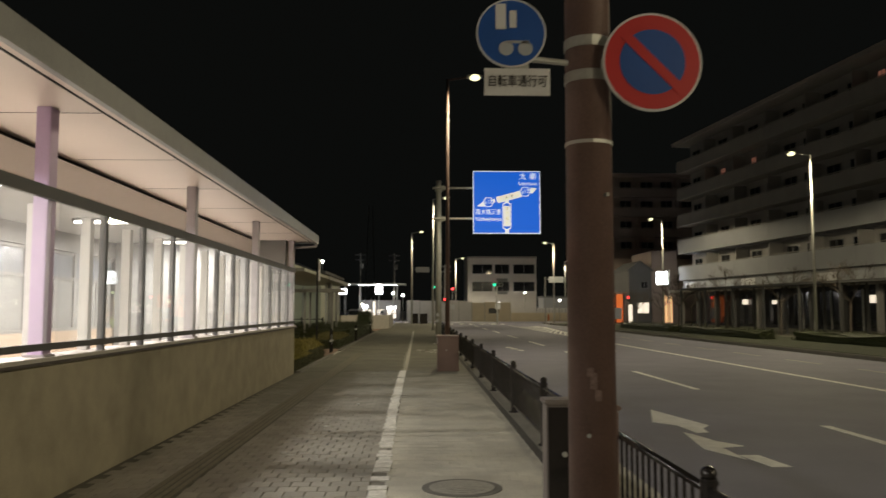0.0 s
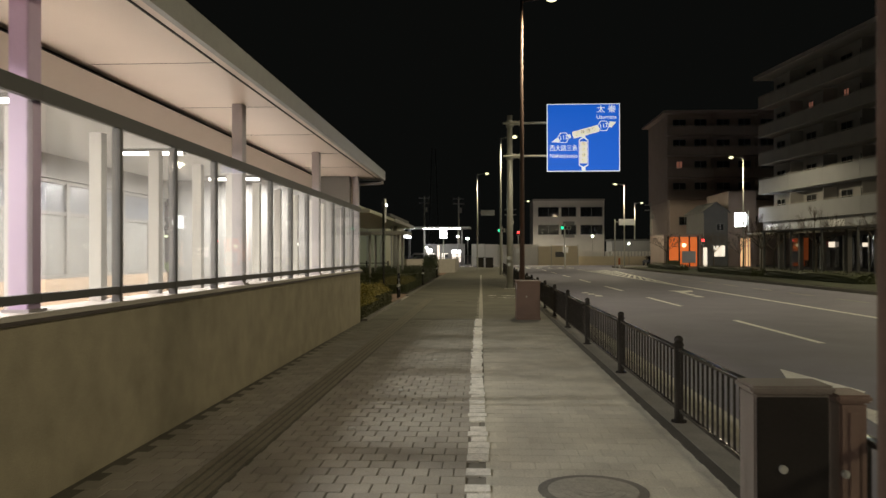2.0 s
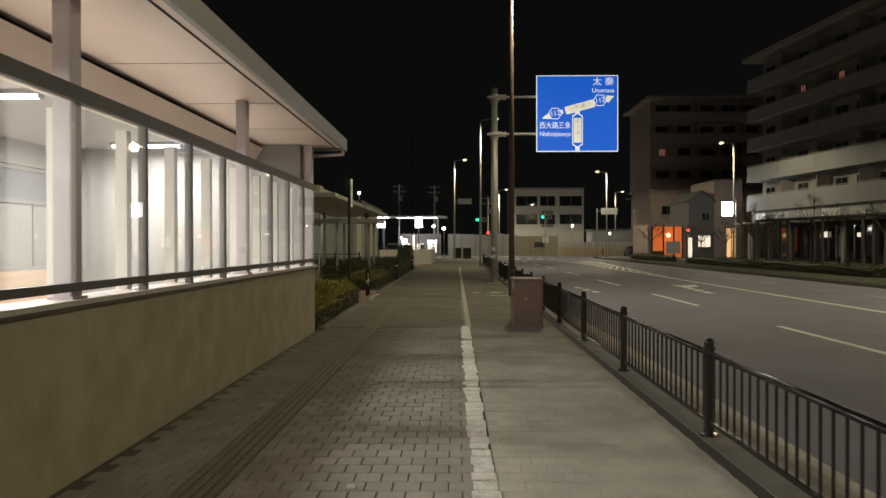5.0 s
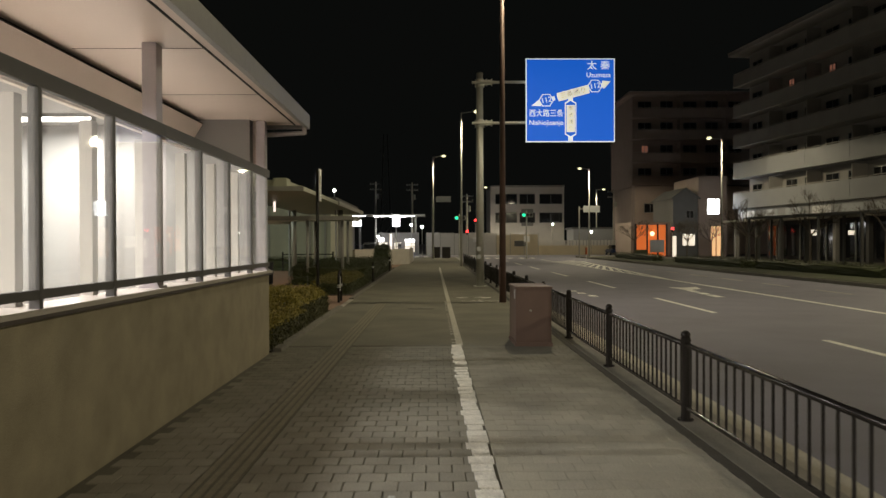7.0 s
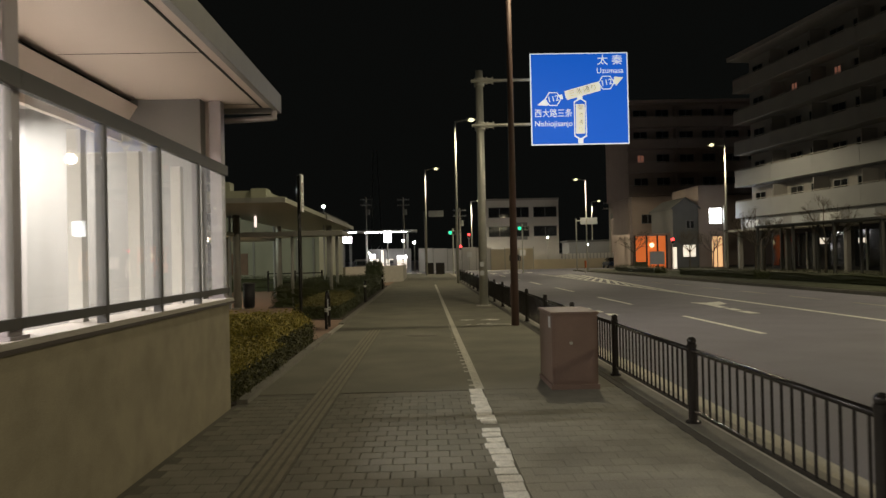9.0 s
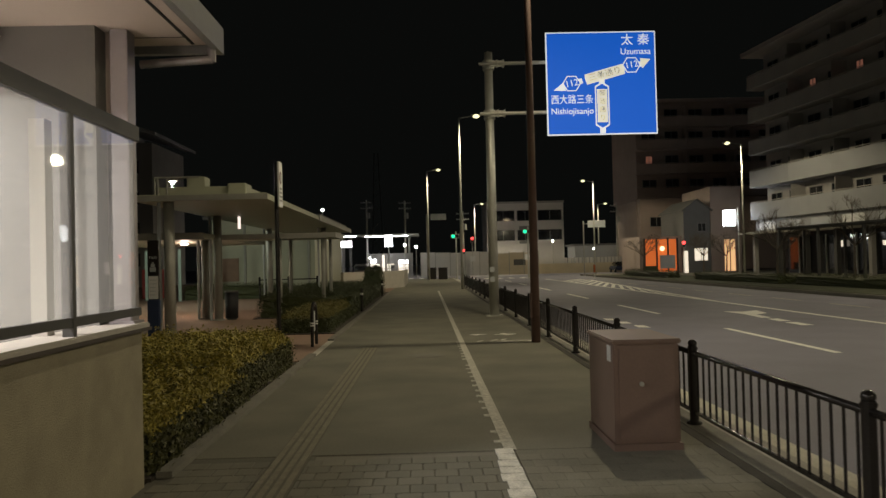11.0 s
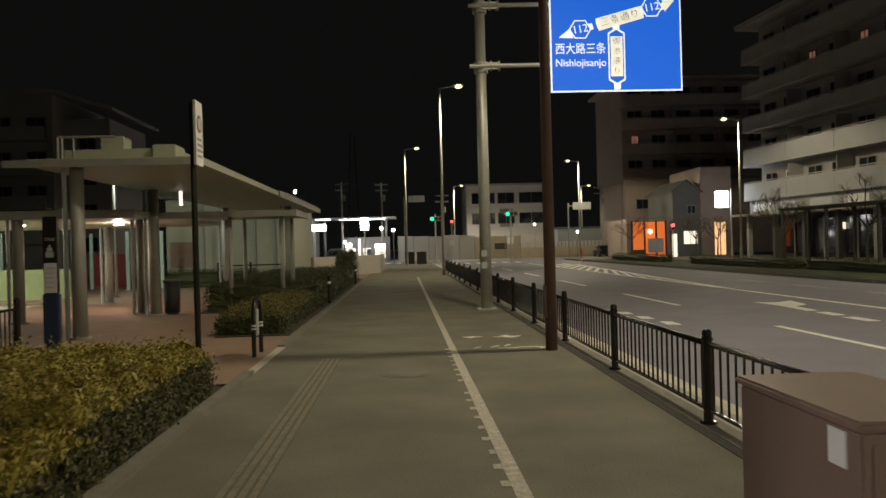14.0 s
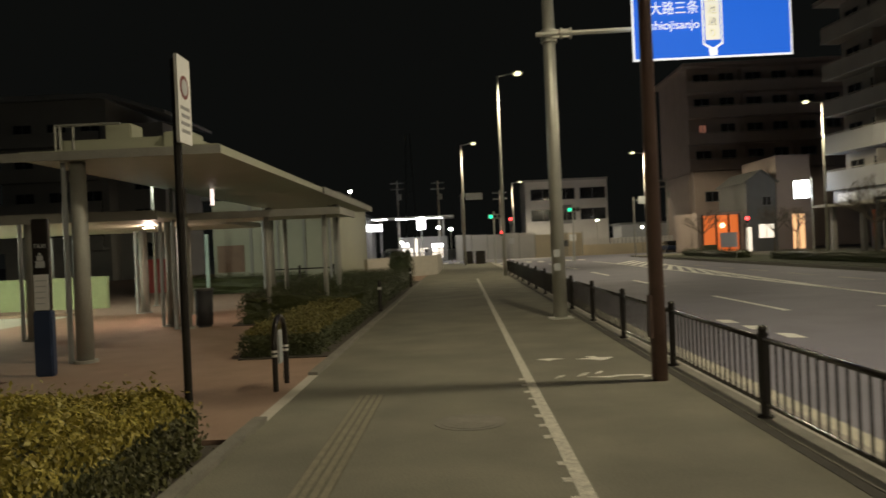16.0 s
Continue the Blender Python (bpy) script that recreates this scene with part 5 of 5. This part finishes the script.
part("wall", prism(bmesh.new(), [(0, 0), (2.8, 0), (2.8, 6.6), (1.4, 7.6), (0, 6.6)], 0, 8, "xz"), M["sidings"], h)
for s2 in (0, 1):
    pts = [(1.4, 7.62), (-0.25, 6.42), (-0.25, 6.56), (1.4, 7.76)] if s2 == 0 else [(1.4, 7.62), (3.05, 6.42), (3.05, 6.56), (1.4, 7.76)]
    part("roof", prism(bmesh.new(), pts, -0.25, 8.2, "xz"), M["roof"], h)
window(h, 1.75, 0, 1.2, 1.5, 1.4, "shopdim")
part("lit_door", B(-0.15, -0.05, 0, 0.35, -0.01, 2.3), M["shopdim"], h)
window(h, 1.9, 0, 4.3, 0.9, 0.9)
h = thing("corner_shop", "pale corner building with a lit wall sign", "shop", (30.0, 97.6, 0))
part("wall", B(0, 0, 0, 3.2, 9, 9.0), M["wallbrown"], h)
part("lit_entrance", B(1.4, -0.05, 0.1, 2.5, -0.01, 3.4), M["shopwarm"], h)
part("door_frame", B(1.9, -0.1, 0, 2.0, -0.052, 3.5), M["frame"], h)
w = thing("lit_sign_box", "bright white lit sign box on a pole", "sign", (28.4, 88.5, 0))
part("pole", C((0.9, 0.0, 0), (0.9, 0.0, 6.2), 0.06), M["galv"], w)
part("box", B(-0.5, -0.12, 4.5, 0.6, 0.12, 5.95), M["signbox"], w)
part("arm", B(0.6, -0.04, 5.2, 0.9, 0.04, 5.3), M["galv"], w)

o = thing("office_building", "pale three-storey building at the junction", "building", (9.7, 140, 0))
part("wall", B(0, 0, 0, 12.2, 10, 10.8), M["hoarding"], o)
part("parapet", B(-0.1, -0.1, 10.8, 12.3, 10.1, 11.1), M["wallgrey"], o)
for z in (8.0, 4.9):
    for x, w in ((2.6, 3.6), (6.1, 2.6), (10.0, 3.8)):
        window(o, x, 0, z, w, 1.7)
part("stair_recess", B(5.1, -0.02, 4.4, 7.1, -0.005, 7.2), M["frame"], o)
part("lit_entrance", B(4.6, -0.05, 1.2, 5.6, -0.01, 3.0), M["shopwhite"], o)

f = thing("site_hoarding", "pale panelled hoarding across the junction", "fence", (-0.8, 122, 0))
for k in range(8):
    part("panel", B(2.0 * k, 0, -0.15, 2.0 * k + 1.96, 0.06, 3.1 - 0.06 * (k % 3) - (0.25 if k > 4 else 0)), M["hoarding"] if k < 5 else M["creamwall"], f)
part("opening", B(12.6, -0.02, 1.1, 14.2, -0.002, 1.9), M["beam"], f, "dark framed opening")
for k in range(9):
    part("post", B(2.0 * k - 0.04, -0.05, -0.15, 2.0 * k + 0.04, -0.003, 3.0), M["galvdull"], f)
gf = thing("garden_wall", "low pale wall with a slatted top", "fence", (15.4, 123, 0))
part("wall", B(0, 0, -0.15, 13, 0.15, 1.2), M["creamwall"], gf)
for k in range(26):
    part("slat", B(0.5 * k + 0.03, 0.02, 1.2, 0.5 * k + 0.4, 0.1, 1.95), M["hoarding"], gf)
sh = thing("low_shop", "low white shop with a lit front", "shop", (21, 126, 0))
part("wall", B(0, 0.2, 0, 10, 6, 3.6), M["wallpale"], sh)
part("lit_front", B(6.0, 0.1, 1.6, 8.6, 0.18, 2.3), M["shopdim"], sh)
part("roof", B(-0.3, -0.3, 3.6, 10.3, 6.2, 3.85), M["roof"], sh)
c = thing("parked_car", "dark parked car under a shop awning", "car", (25.5, 119.5, -0.15))
part("body", B(-0.85, -2.0, 0.3, 0.85, 2.0, 0.85, bevel=0.15), M["navy"], c)
part("cabin", B(-0.72, -1.2, 0.85, 0.72, 1.1, 1.42, bevel=0.2), M["darkpane"], c)
for x in (-0.8, 0.8):
    for y in (-1.25, 1.25):
        wh = part("wheel", C((x - 0.1, y, 0.31), (x + 0.1, y, 0.31), 0.31, seg=20), M["dark"], c)
        part("rim", C((x - 0.105, y, 0.31), (x + 0.105, y, 0.31), 0.19, seg=16), M["galv"], wh)

# ---- lit forecourt of the station across the junction ----
g = thing("petrol_station", "brightly lit petrol station with a thin white canopy", "petrol station", (-7, 122, 0))
part("canopy", B(-5, 0, 5.6, 6, 8, 5.74), M["galvdull"], g)
part("canopy_light", B(-4.4, 1, 5.5, -2.6, 1.6, 5.595), M["stationlight"], g)
for x in (-3.5, 4.5):
    part("column", B(x, 1, -0.15, x + 0.3, 1.3, 5.5), M["white"], g)
part("kiosk", B(-1.2, 6, -0.15, 5, 9, 3.2), M["white"], g)
part("kiosk_front", B(3.0, 5.9, 1.7, 4.4, 5.98, 2.2), M["shopwhite"], g)
part("kiosk_window", B(3.0, 5.9, 0.3, 4.4, 5.98, 1.55), M["shopdim"], g)
part("kiosk_frame", B(3.68, 5.86, 0.3, 3.74, 5.898, 2.2), M["galvdull"], g)
part("lit_band", B(-1.0, 5.9, 1.9, -0.2, 5.98, 2.4), M["shopwhite"], g)
part("lit_window", B(-1.0, 5.9, 0.4, 0.3, 5.98, 1.7), M["shopdim"], g)
part("lit_pillar", B(0.7, 5.6, -0.15, 1.0, 5.9, 3.0), M["shopdim"], g)
for x in (-0.4, 2.0):
    pm = part("pump", B(x, 2.5, -0.15, x + 0.6, 3.1, 1.6, bevel=0.05), M["white"], g)
    part("display", B(x + 0.1, 2.46, 1.0, x + 0.5, 2.495, 1.4), M["dark"], pm)
part("lit_ceiling", B(-1.5, 3.0, 5.52, 4.5, 3.5, 5.595), M["stationlight"], g)
for k in range(9):
    part("railing_bar", C((-1.0 + 0.7 * k, -1.5, -0.15), (-1.0 + 0.7 * k, -1.5, 1.1), 0.04, seg=6), M["white"], g)
part("railing_top", C((-1.0, -1.5, 1.1), (4.6, -1.5, 1.1), 0.045, seg=6), M["white"], g)
part("vending_machine", B(1.4, 5.2, -0.15, 2.4, 5.85, 1.7, bevel=0.03), M["shopdim"], g)
t = thing("totem_sign", "tall bright lit totem sign", "sign", (-4.9, 118, -0.15))
part("pole", C((0, 0, 0), (0, 0, 3.9), 0.08), M["galv"], t)
part("box", B(-0.5, -0.15, 4.1, 0.5, 0.15, 5.6), M["shopwhite"], t)
part("bracket", B(-0.05, -0.05, 3.9, 0.05, 0.05, 4.1), M["galv"], t)
t = thing("lit_name_board", "long lit name board over a shop", "sign", (-11, 117, 0))
part("board", B(-0.4, -0.1, 3.95, 1.4, 0.1, 4.75), M["shopwhite"], t)
part("board", B(-1.2, -0.1, 3.95, -0.6, 0.1, 4.75), M["shopwhite"], t)
part("post", C((0, 0.2, -0.15), (0, 0.2, 4.5), 0.07), M["galv"], t)
sh = thing("dark_house", "unlit house with a pitched roof", "house", (-24, 124, 0))
part("wall", B(0, 0, 0, 12, 8, 6), M["wallgrey"], sh)
part("roof", prism(bmesh.new(), [(-0.5, 6), (12.5, 6), (6, 9)], -0.5, 8.5, "xz"), M["roof"], sh)
window(sh, 8, 0, 3.6, 1.6, 1.2, "shopdim")
for x, y, z in ((-1.3, 116, 3.8), (-2.9, 121, 4.2), (-12.6, 112, 8.5)):
    l = thing("globe_lamp", "small lit lamp on a slim pole", "lamp", (x, y, -0.15), group="small lamps at the junction")
    part("pole", C((0, 0, 0), (0, 0, z), 0.05, seg=8), M["galvdull"], l)
    part("globe", ball(bmesh.new(), (0, 0, z + 0.15), 0.17, 20), M["globe"], l, smooth=True)


def utility(x, y, h):
    u = thing("power_pole", "concrete power pole with crossarms", "pole", (x, y, -0.15), group="power poles")
    part("shaft", C((0, 0, 0), (0, 0, h), 0.17, 0.1, seg=12), M["kerb"], u)
    for z in (h - 0.4, h - 1.2):
        part("crossarm", B(-0.9, -0.05, z, 0.9, 0.05, z + 0.1), M["galvdull"], u)
        for q in (-0.8, -0.4, 0.4, 0.8):
            part("insulator", C((q, 0, z + 0.1), (q, 0, z + 0.25), 0.05, seg=8), M["white"], u)
    part("transformer", C((0.3, 0, h - 2.6), (0.3, 0, h - 1.8), 0.22, seg=14), M["galvdull"], u)


utility(5.2, 126, 9.0)
utility(26.5, 124, 9.5)
utility(-3.0, 130, 11)
utility(-8.4, 128, 11)
tw = thing("far_tower", "dark lattice mast far away", "mast", (-13, 230, 0))
for x in (-1, 1):
    part("leg", C((x * 1.6, 0, 0), (x * 0.5, 0, 32), 0.12, seg=6), M["galvdull"], tw)
for k in range(7):
    part("brace", C((-1.5, 0, 3 + 4 * k), (1.4, 0, 6 + 4 * k), 0.05, seg=5), M["galvdull"], tw)
ap = thing("far_apartments", "dark flats with a sloping roof beyond the forecourt", "building", (-40, 90, 0))
part("wall", B(0, 0, 0, 9.4, 12, 15.9), M["wallgrey"], ap)
part("stair_tower", B(9.4, 2, 0, 13.6, 12, 14.0), M["wallgrey"], ap)
part("roof", prism(bmesh.new(), [(-0.5, 16.4), (9.6, 16.3), (14.8, 14.6), (14.8, 14.3), (9.6, 15.9), (-0.5, 15.9)], -0.6, 12.5, "xz"), M["wallpale"], ap)
for z in (3, 6, 9, 12):
    bal = part("balcony", B(0.2, -1.2, z - 0.25, 9.2, -0.002, z - 0.1), M["wallgrey"], ap)
    part("parapet", B(0.2, -1.2, z - 0.1, 9.2, -1.08, z + 0.95), M["wallgrey"], bal)
    for x in (2, 5.0, 8):
        window(ap, x, 0, z, 1.7, 1.9)
    window(ap, 11.6, 2, z - 1, 1.5, 1.3)
mid = thing("station_hall", "low pale hall behind the forecourt canopy", "building", (-12.2, 60, 0))
part("wall", B(0, 0, 0, 5.8, 14, 4.4), M["canopy"], mid)
part("roof", B(-0.4, -0.4, 4.4, 6.2, 14.4, 4.6), M["roof"], mid)
for x in (1.8, 3.1, 4.4, 5.4):
    part("pilaster", B(x, -0.1, 0, x + 0.12, -0.003, 4.2), M["galvdull"], mid)
part("poster", B(0.2, -0.08, 0.9, 1.5, -0.01, 2.2), M["redpave"], mid, "dark reddish poster in a frame")
part("red_gate", B(-4.5, 1.5, 0.0, -2.6, 1.6, 1.7), M["reddim"], mid)
bl = solid("low_wall", prism(bmesh.new(), [(-5.6, 65.9), (-1.9, 71.5), (-1.7, 71.3), (-5.4, 65.7)], -0.02, 1.2), M["ledge"], "low pale concrete wall at the end of the planting")
solid("low_wall_end", B(-1.88, 71.5, -0.02, -1.68, 84, 1.2), M["ledge"], "low pale concrete wall along the footway")


# ---- signals ----
def signal(x, y, z, px, label):
    s = thing("traffic_signal", label, "traffic light", (px, y, 0), group="traffic signals")
    part("pole", C((0, 0, -0.15), (0, 0, z + 0.5), 0.09, 0.07), M["galv"], s)
    part("arm", C((0, 0, z + 0.3), (x - px, 0, z + 0.3), 0.04, seg=8), M["galv"], s)
    hd = part("head", B(x - px - 0.66, -0.1, z - 0.23, x - px + 0.66, 0.1, z + 0.23, bevel=0.08), M["galvdull"], s)
    for k, mt in enumerate(("green", "offlens", "offlens")):
        cx = x - px - 0.4 + 0.4 * k
        part("lens", C((cx, -0.1, z), (cx, -0.12, z), 0.18, seg=20), M[mt], hd)
        part("visor", C((cx, -0.1, z + 0.16), (cx, -0.28, z + 0.15), 0.03, seg=6), M["dark"], hd)


signal(3.3, 100, 4.5, 3.2, "traffic signal showing green beside the footway")
signal(10.8, 98, 4.75, 10.7, "traffic signal showing green over the road")
for x, y, z in ((5.0, 121, 3.0), (6.2, 121.2, 4.6), (26.7, 96.5, 2.9)):
    s = thing("pedestrian_signal", "small crossing signal showing red", "traffic light", (x, y, -0.15), group="crossing signals")
    part("pole", C((0, 0, 0), (0, 0, z), 0.05, seg=8), M["galv"], s)
    part("head", B(-0.2, -0.1, z - 0.1, 0.2, 0.1, z + 0.6, bevel=0.03), M["galvdull"], s)
    part("red_lens", B(-0.14, -0.115, z + 0.27, 0.14, -0.101, z + 0.53), M["redlight"], s)
    part("dark_lens", B(-0.14, -0.115, z - 0.04, 0.14, -0.101, z + 0.22), M["offlens"], s)
for x, y, z in ((1.5, 112, 7.4), (18.6, 101, 5.6)):
    s = thing("street_name_board", "small pale street name board on an arm", "sign", (x, y, -0.15), group="street name boards")
    part("pole", C((-1.4, 0, 0), (-1.4, 0, z + 0.4), 0.07, seg=8), M["galvdull"], s)
    part("arm", C((-1.4, 0, z + 0.1), (-0.9, 0, z + 0.1), 0.03, seg=6), M["galvdull"], s)
    part("plate", B(-0.9, -0.03, z - 0.3, 1.0, 0.03, z + 0.45), M["signgrey"], s)
d = thing("delineator", "orange flexible lane delineator post", "bollard", (15.3, 87, -0.15))
part("shaft", C((0, 0, 0), (0, 0, 0.9), 0.05), M["signplain"], d)
part("top", C((0, 0, 0.6), (0, 0, 1.3), 0.1), M["orangedim"], d)
for x, y in ((6.2, 121.0), (11.4, 103.8)):
    d = thing("warning_plate_post", "white square plate on a slim post", "sign", (x, y, -0.15))
    part("post", C((0, 0, 0), (0, 0, 2.6), 0.04, seg=8), M["galv"], d)
    part("plate", B(-0.35, -0.05, 1.9, 0.35, -0.042, 2.6), M["signplain"], d)
for x, y in ((0.5, 97), (1.6, 95)):
    d = thing("utility_box", "dark roadside utility box", "box", (x, y, 0), group="dark utility boxes")
    part("body", B(-0.45, -0.3, 0, 0.45, 0.3, 1.15, bevel=0.03), M["black"], d)
    part("lid", B(-0.48, -0.33, 1.15, 0.48, 0.33, 1.2), M["black"], d)


# ---- bare trees and shrubs across the street ----
def bare_tree(x, y, h, seed):
    rng = random.Random(seed)
    t = thing("bare_tree", "small leafless street tree with fine twigs", "tree", (x, y, -0.01), group="bare street trees")
    trunk, crown = bmesh.new(), bmesh.new()
    cyl(trunk, (0, 0, 0), (0.05, 0, h * 0.45), 0.09, 0.06, seg=8)

    def grow(p, d, l, r, n):
        q = p + d * l
        cyl(crown, p, q, r, r * 0.65, seg=5 if n > 1 else 3)
        if n:
            for _ in range(3 if n > 1 else 4):
                e = (d + Vector((rng.uniform(-1, 1), rng.uniform(-1, 1), rng.uniform(-0.35, 0.6))) * 0.75).normalized()
                grow(p + d * l * rng.uniform(0.6, 1.0), e, l * rng.uniform(0.6, 0.8), r * 0.6, n - 1)
    for _ in range(5):
        grow(Vector((0.05, 0, h * 0.43)), Vector((rng.uniform(-1.3, 1.3), rng.uniform(-1.3, 1.3), 1)).normalized(), h * 0.25, 0.045, 4)
    part("trunk", trunk, M["bark"], t)
    part("crown", crown, M["bark"], t)


for k, (x, y, h) in enumerate(((24.6, 60, 4.8), (23.0, 66.5, 4.6), (25.5, 53, 5), (27, 47, 5), (24.3, 84, 4.0), (22.2, 95.5, 4.2), (26.0, 72, 4.4), (29.8, 93, 3.8))):
    bare_tree(x, y, h, 20 + k)
for k, (x0, x1, y0, y1) in enumerate(((20.0, 21.2, 44, 58), (19.6, 20.8, 59, 73), (19.2, 20.4, 78, 92), (21.4, 22.6, 28, 43))):
    hedge(x0, x1, y0, y1, 0.6, "leafdark", 6000, 40 + k, "low dark shrub strip across the street")
f = thing("street_canopy", "dark flat-roofed walkway frame before the flats", "canopy", (23.2, 67, 0))
part("roof", prism(bmesh.new(), [(0, 0), (4.5, -30), (6.5, -30), (2, 0)], 3.3, 3.45), M["beam"], f)
for k in range(8):
    part("post", B(0.1 + 0.6 * k, -0.2 - 4 * k, 0, 0.25 + 0.6 * k, -0.05 - 4 * k, 3.3), M["beam"], f)
    part("post", B(1.75 + 0.6 * k, -0.2 - 4 * k, 0, 1.9 + 0.6 * k, -0.05 - 4 * k, 3.3), M["beam"], f)

# ---- footway pavers ----
PW, PL = 0.19, 0.21


def paver_mesh(x, y, z=0.0, edge=0.008, w=PW):
    g, h, e, f, t = w / 2 - 0.002, PL / 2 - 0.002, w / 2 - edge, PL / 2 - edge, 0.012
    return [(x - g, y - h, z), (x + g, y - h, z), (x + g, y + h, z), (x - g, y + h, z), (x - e, y - f, z + t), (x + e, y - f, z + t), (x + e, y + f, z + t), (x - e, y + f, z + t)]


PF = [(4, 5, 6, 7), (0, 1, 5, 4), (1, 2, 6, 5), (2, 3, 7, 6), (3, 0, 4, 7)]
one = bpy.data.meshes.new("paver")
one.from_pydata(paver_mesh(0, 0), [], PF)
one.materials.append(M["paver"])
# Darker bedding colour stands in for the shade at the foot of the wall.
solid("wall_strip", B(-2.33, -2, -0.1, -1.1, 21.9, -0.006), M["strip"], "bedding beside the wall, coloured dark for the wall's shade")
walkway = solid("footway_paving", B(-2.28, -2, -0.03, 0.5, 21.9, -0.0115), M["joint"], "small square concrete pavers laid in running bond")
verts, faces, smooth_v, smooth_f, made = [], [], [], [], 0
for r in range(int(23.8 / PL)):
    y = -2 + PL * (r + 0.5)
    for c in range(-1, 15):
        x = 0.5 - PW * (c + 0.5) + (PW / 2 if r % 2 else 0)
        if x + PW / 2 > 0.62 or x - PW / 2 < -2.32:
            continue
        mid = -1.4 + 0.0017 * (y - 4.2) / 0.3
        if abs(x - mid) < 0.152 + PW / 2:
            # a paver cut where it meets the guiding tiles
            lo, hi = (x - PW / 2, mid - 0.152) if x < mid else (mid + 0.152, x + PW / 2)
            if hi - lo > 0.035:
                k = len(verts)
                verts += paver_mesh((lo + hi) / 2, y, -0.012 + random.uniform(-0.0015, 0.0015), 0.008, hi - lo)
                faces += [tuple(k + i for i in f4) for f4 in PF]
            continue
        if 9.0 < y < 16.0 and x > -1.1 and made < 300:
            o = new("paver", one)
            o.parent = walkway
            o.location = (x, y, -0.012 + random.uniform(-0.0015, 0.0015))
            made += 1
        else:
            k = len(verts)
            verts += paver_mesh(x, y, -0.012 + random.uniform(-0.0015, 0.0015))
            faces += [tuple(k + i for i in f4) for f4 in PF]
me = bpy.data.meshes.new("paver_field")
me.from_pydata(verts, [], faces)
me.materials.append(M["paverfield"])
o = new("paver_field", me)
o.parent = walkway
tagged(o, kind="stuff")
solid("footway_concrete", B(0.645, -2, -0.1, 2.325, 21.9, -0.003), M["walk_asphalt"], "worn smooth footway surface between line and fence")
verts, faces = [], []
for r in range(int(23.8 / PL)):
    y = -2 + PL * (r + 0.5)
    for c in range(8 if r % 2 else 9):
        x = 0.645 + PW * (c + 0.5) + (PW / 2 if r % 2 else 0)
        k = len(verts)
        verts += paver_mesh(x, y, random.uniform(-0.0008, 0.0008) - 0.0112, 0.004)
        faces += [tuple(k + i for i in f4) for f4 in PF]
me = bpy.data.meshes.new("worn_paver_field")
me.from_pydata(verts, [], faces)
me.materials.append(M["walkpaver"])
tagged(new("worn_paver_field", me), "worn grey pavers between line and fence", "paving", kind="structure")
for r in range(int(34 / PL)):
    y = -2 + PL * r
    if random.random() < (0.03 if y < 20 else 0.08):
        continue
    if y < 21.8:
        wide = 0.012 if r % 2 else 0.0
        dx = 0.03 - 0.05 * min(max((y - 8) / 5, 0), 1)
        part("painted_edge", B(0.5 + dx - wide - 0.03 * random.random(), y + 0.006 + 0.05 * random.random() ** 2, -0.01, 0.635 + dx + 0.025 * random.random(), y + PL - 0.004, 0.0058), M["worn"], walkway)
    elif r % 2:
        part("painted_edge", B(0.5 - 0.02 * random.random(), y + 0.03 * random.random(), -0.01, 0.549, y + PL * 0.6, 0.0054), M["wornthin"], walkway)

sr = thing("shop_row", "row of low shops with a few lit windows", "building", (-30, 126, 0))
part("wall", B(0, 0, 0, 17, 8, 5.5), M["wallgrey"], sr)
part("roof", B(-0.3, -0.3, 5.5, 17.3, 8.3, 5.8), M["roof"], sr)
for x, z, mt in ((2, 3.4, "darkpane"), (5, 3.4, "shopdim"), (8.5, 3.4, "darkpane"), (12, 3.4, "shopdim"), (15, 3.4, "darkpane"), (11, 0.9, "shopdim"), (14.5, 0.9, "shopdim")):
    window(sr, x, 0, z, 1.5, 1.2, mt)
for x, y, z in ((-14.5, 116, 5.2), (-7.6, 121, 2.6), (9.0, 134, 3.0), (23.0, 123, 3.2), (29.0, 124, 3.3), (18.5, 130, 4.5)):
    l = thing("wall_lamp_post", "small dim lamp on a short pole", "lamp", (x, y, -0.15), group="dim lamps at the junction")
    part("pole", C((0, 0, 0), (0, 0, z), 0.04, seg=8), M["galvdull"], l)
    part("lamp", ball(bmesh.new(), (0, 0, z + 0.1), 0.12, 20), M["globe"], l, smooth=True)
c = thing("parked_van", "small white van parked at the station", "van", (-8.6, 119.5, -0.15))
part("body", B(-0.85, -1.8, 0.35, 0.85, 1.8, 1.9, bevel=0.18), M["white"], c)
part("windscreen", B(-0.7, -1.83, 1.1, 0.7, -1.79, 1.65), M["darkpane"], c)
for x in (-0.8, 0.8):
    for y in (-1.1, 1.1):
        wh = part("wheel", C((x - 0.1, y, 0.3), (x + 0.1, y, 0.3), 0.3, seg=18), M["dark"], c)
        part("rim", C((x - 0.105, y, 0.3), (x + 0.105, y, 0.3), 0.18, seg=14), M["galv"], wh)
for x, y, s5 in ((-0.35, 11.5, 0.03), (-0.1, 14.2, 0.025), (-0.6, 9.4, 0.03), (-2.5, 24.3, 0.03)):
    q = B(x - s5, y - s5 * 0.7, 0.0, x + s5, y + s5 * 0.7, 0.02 if y < 20 else 0.06, bevel=0.004)
    tagged(part("paper_scrap", q, M["litterwhite"]), "small white scrap of litter on the paving", "litter", "litter on the footway")
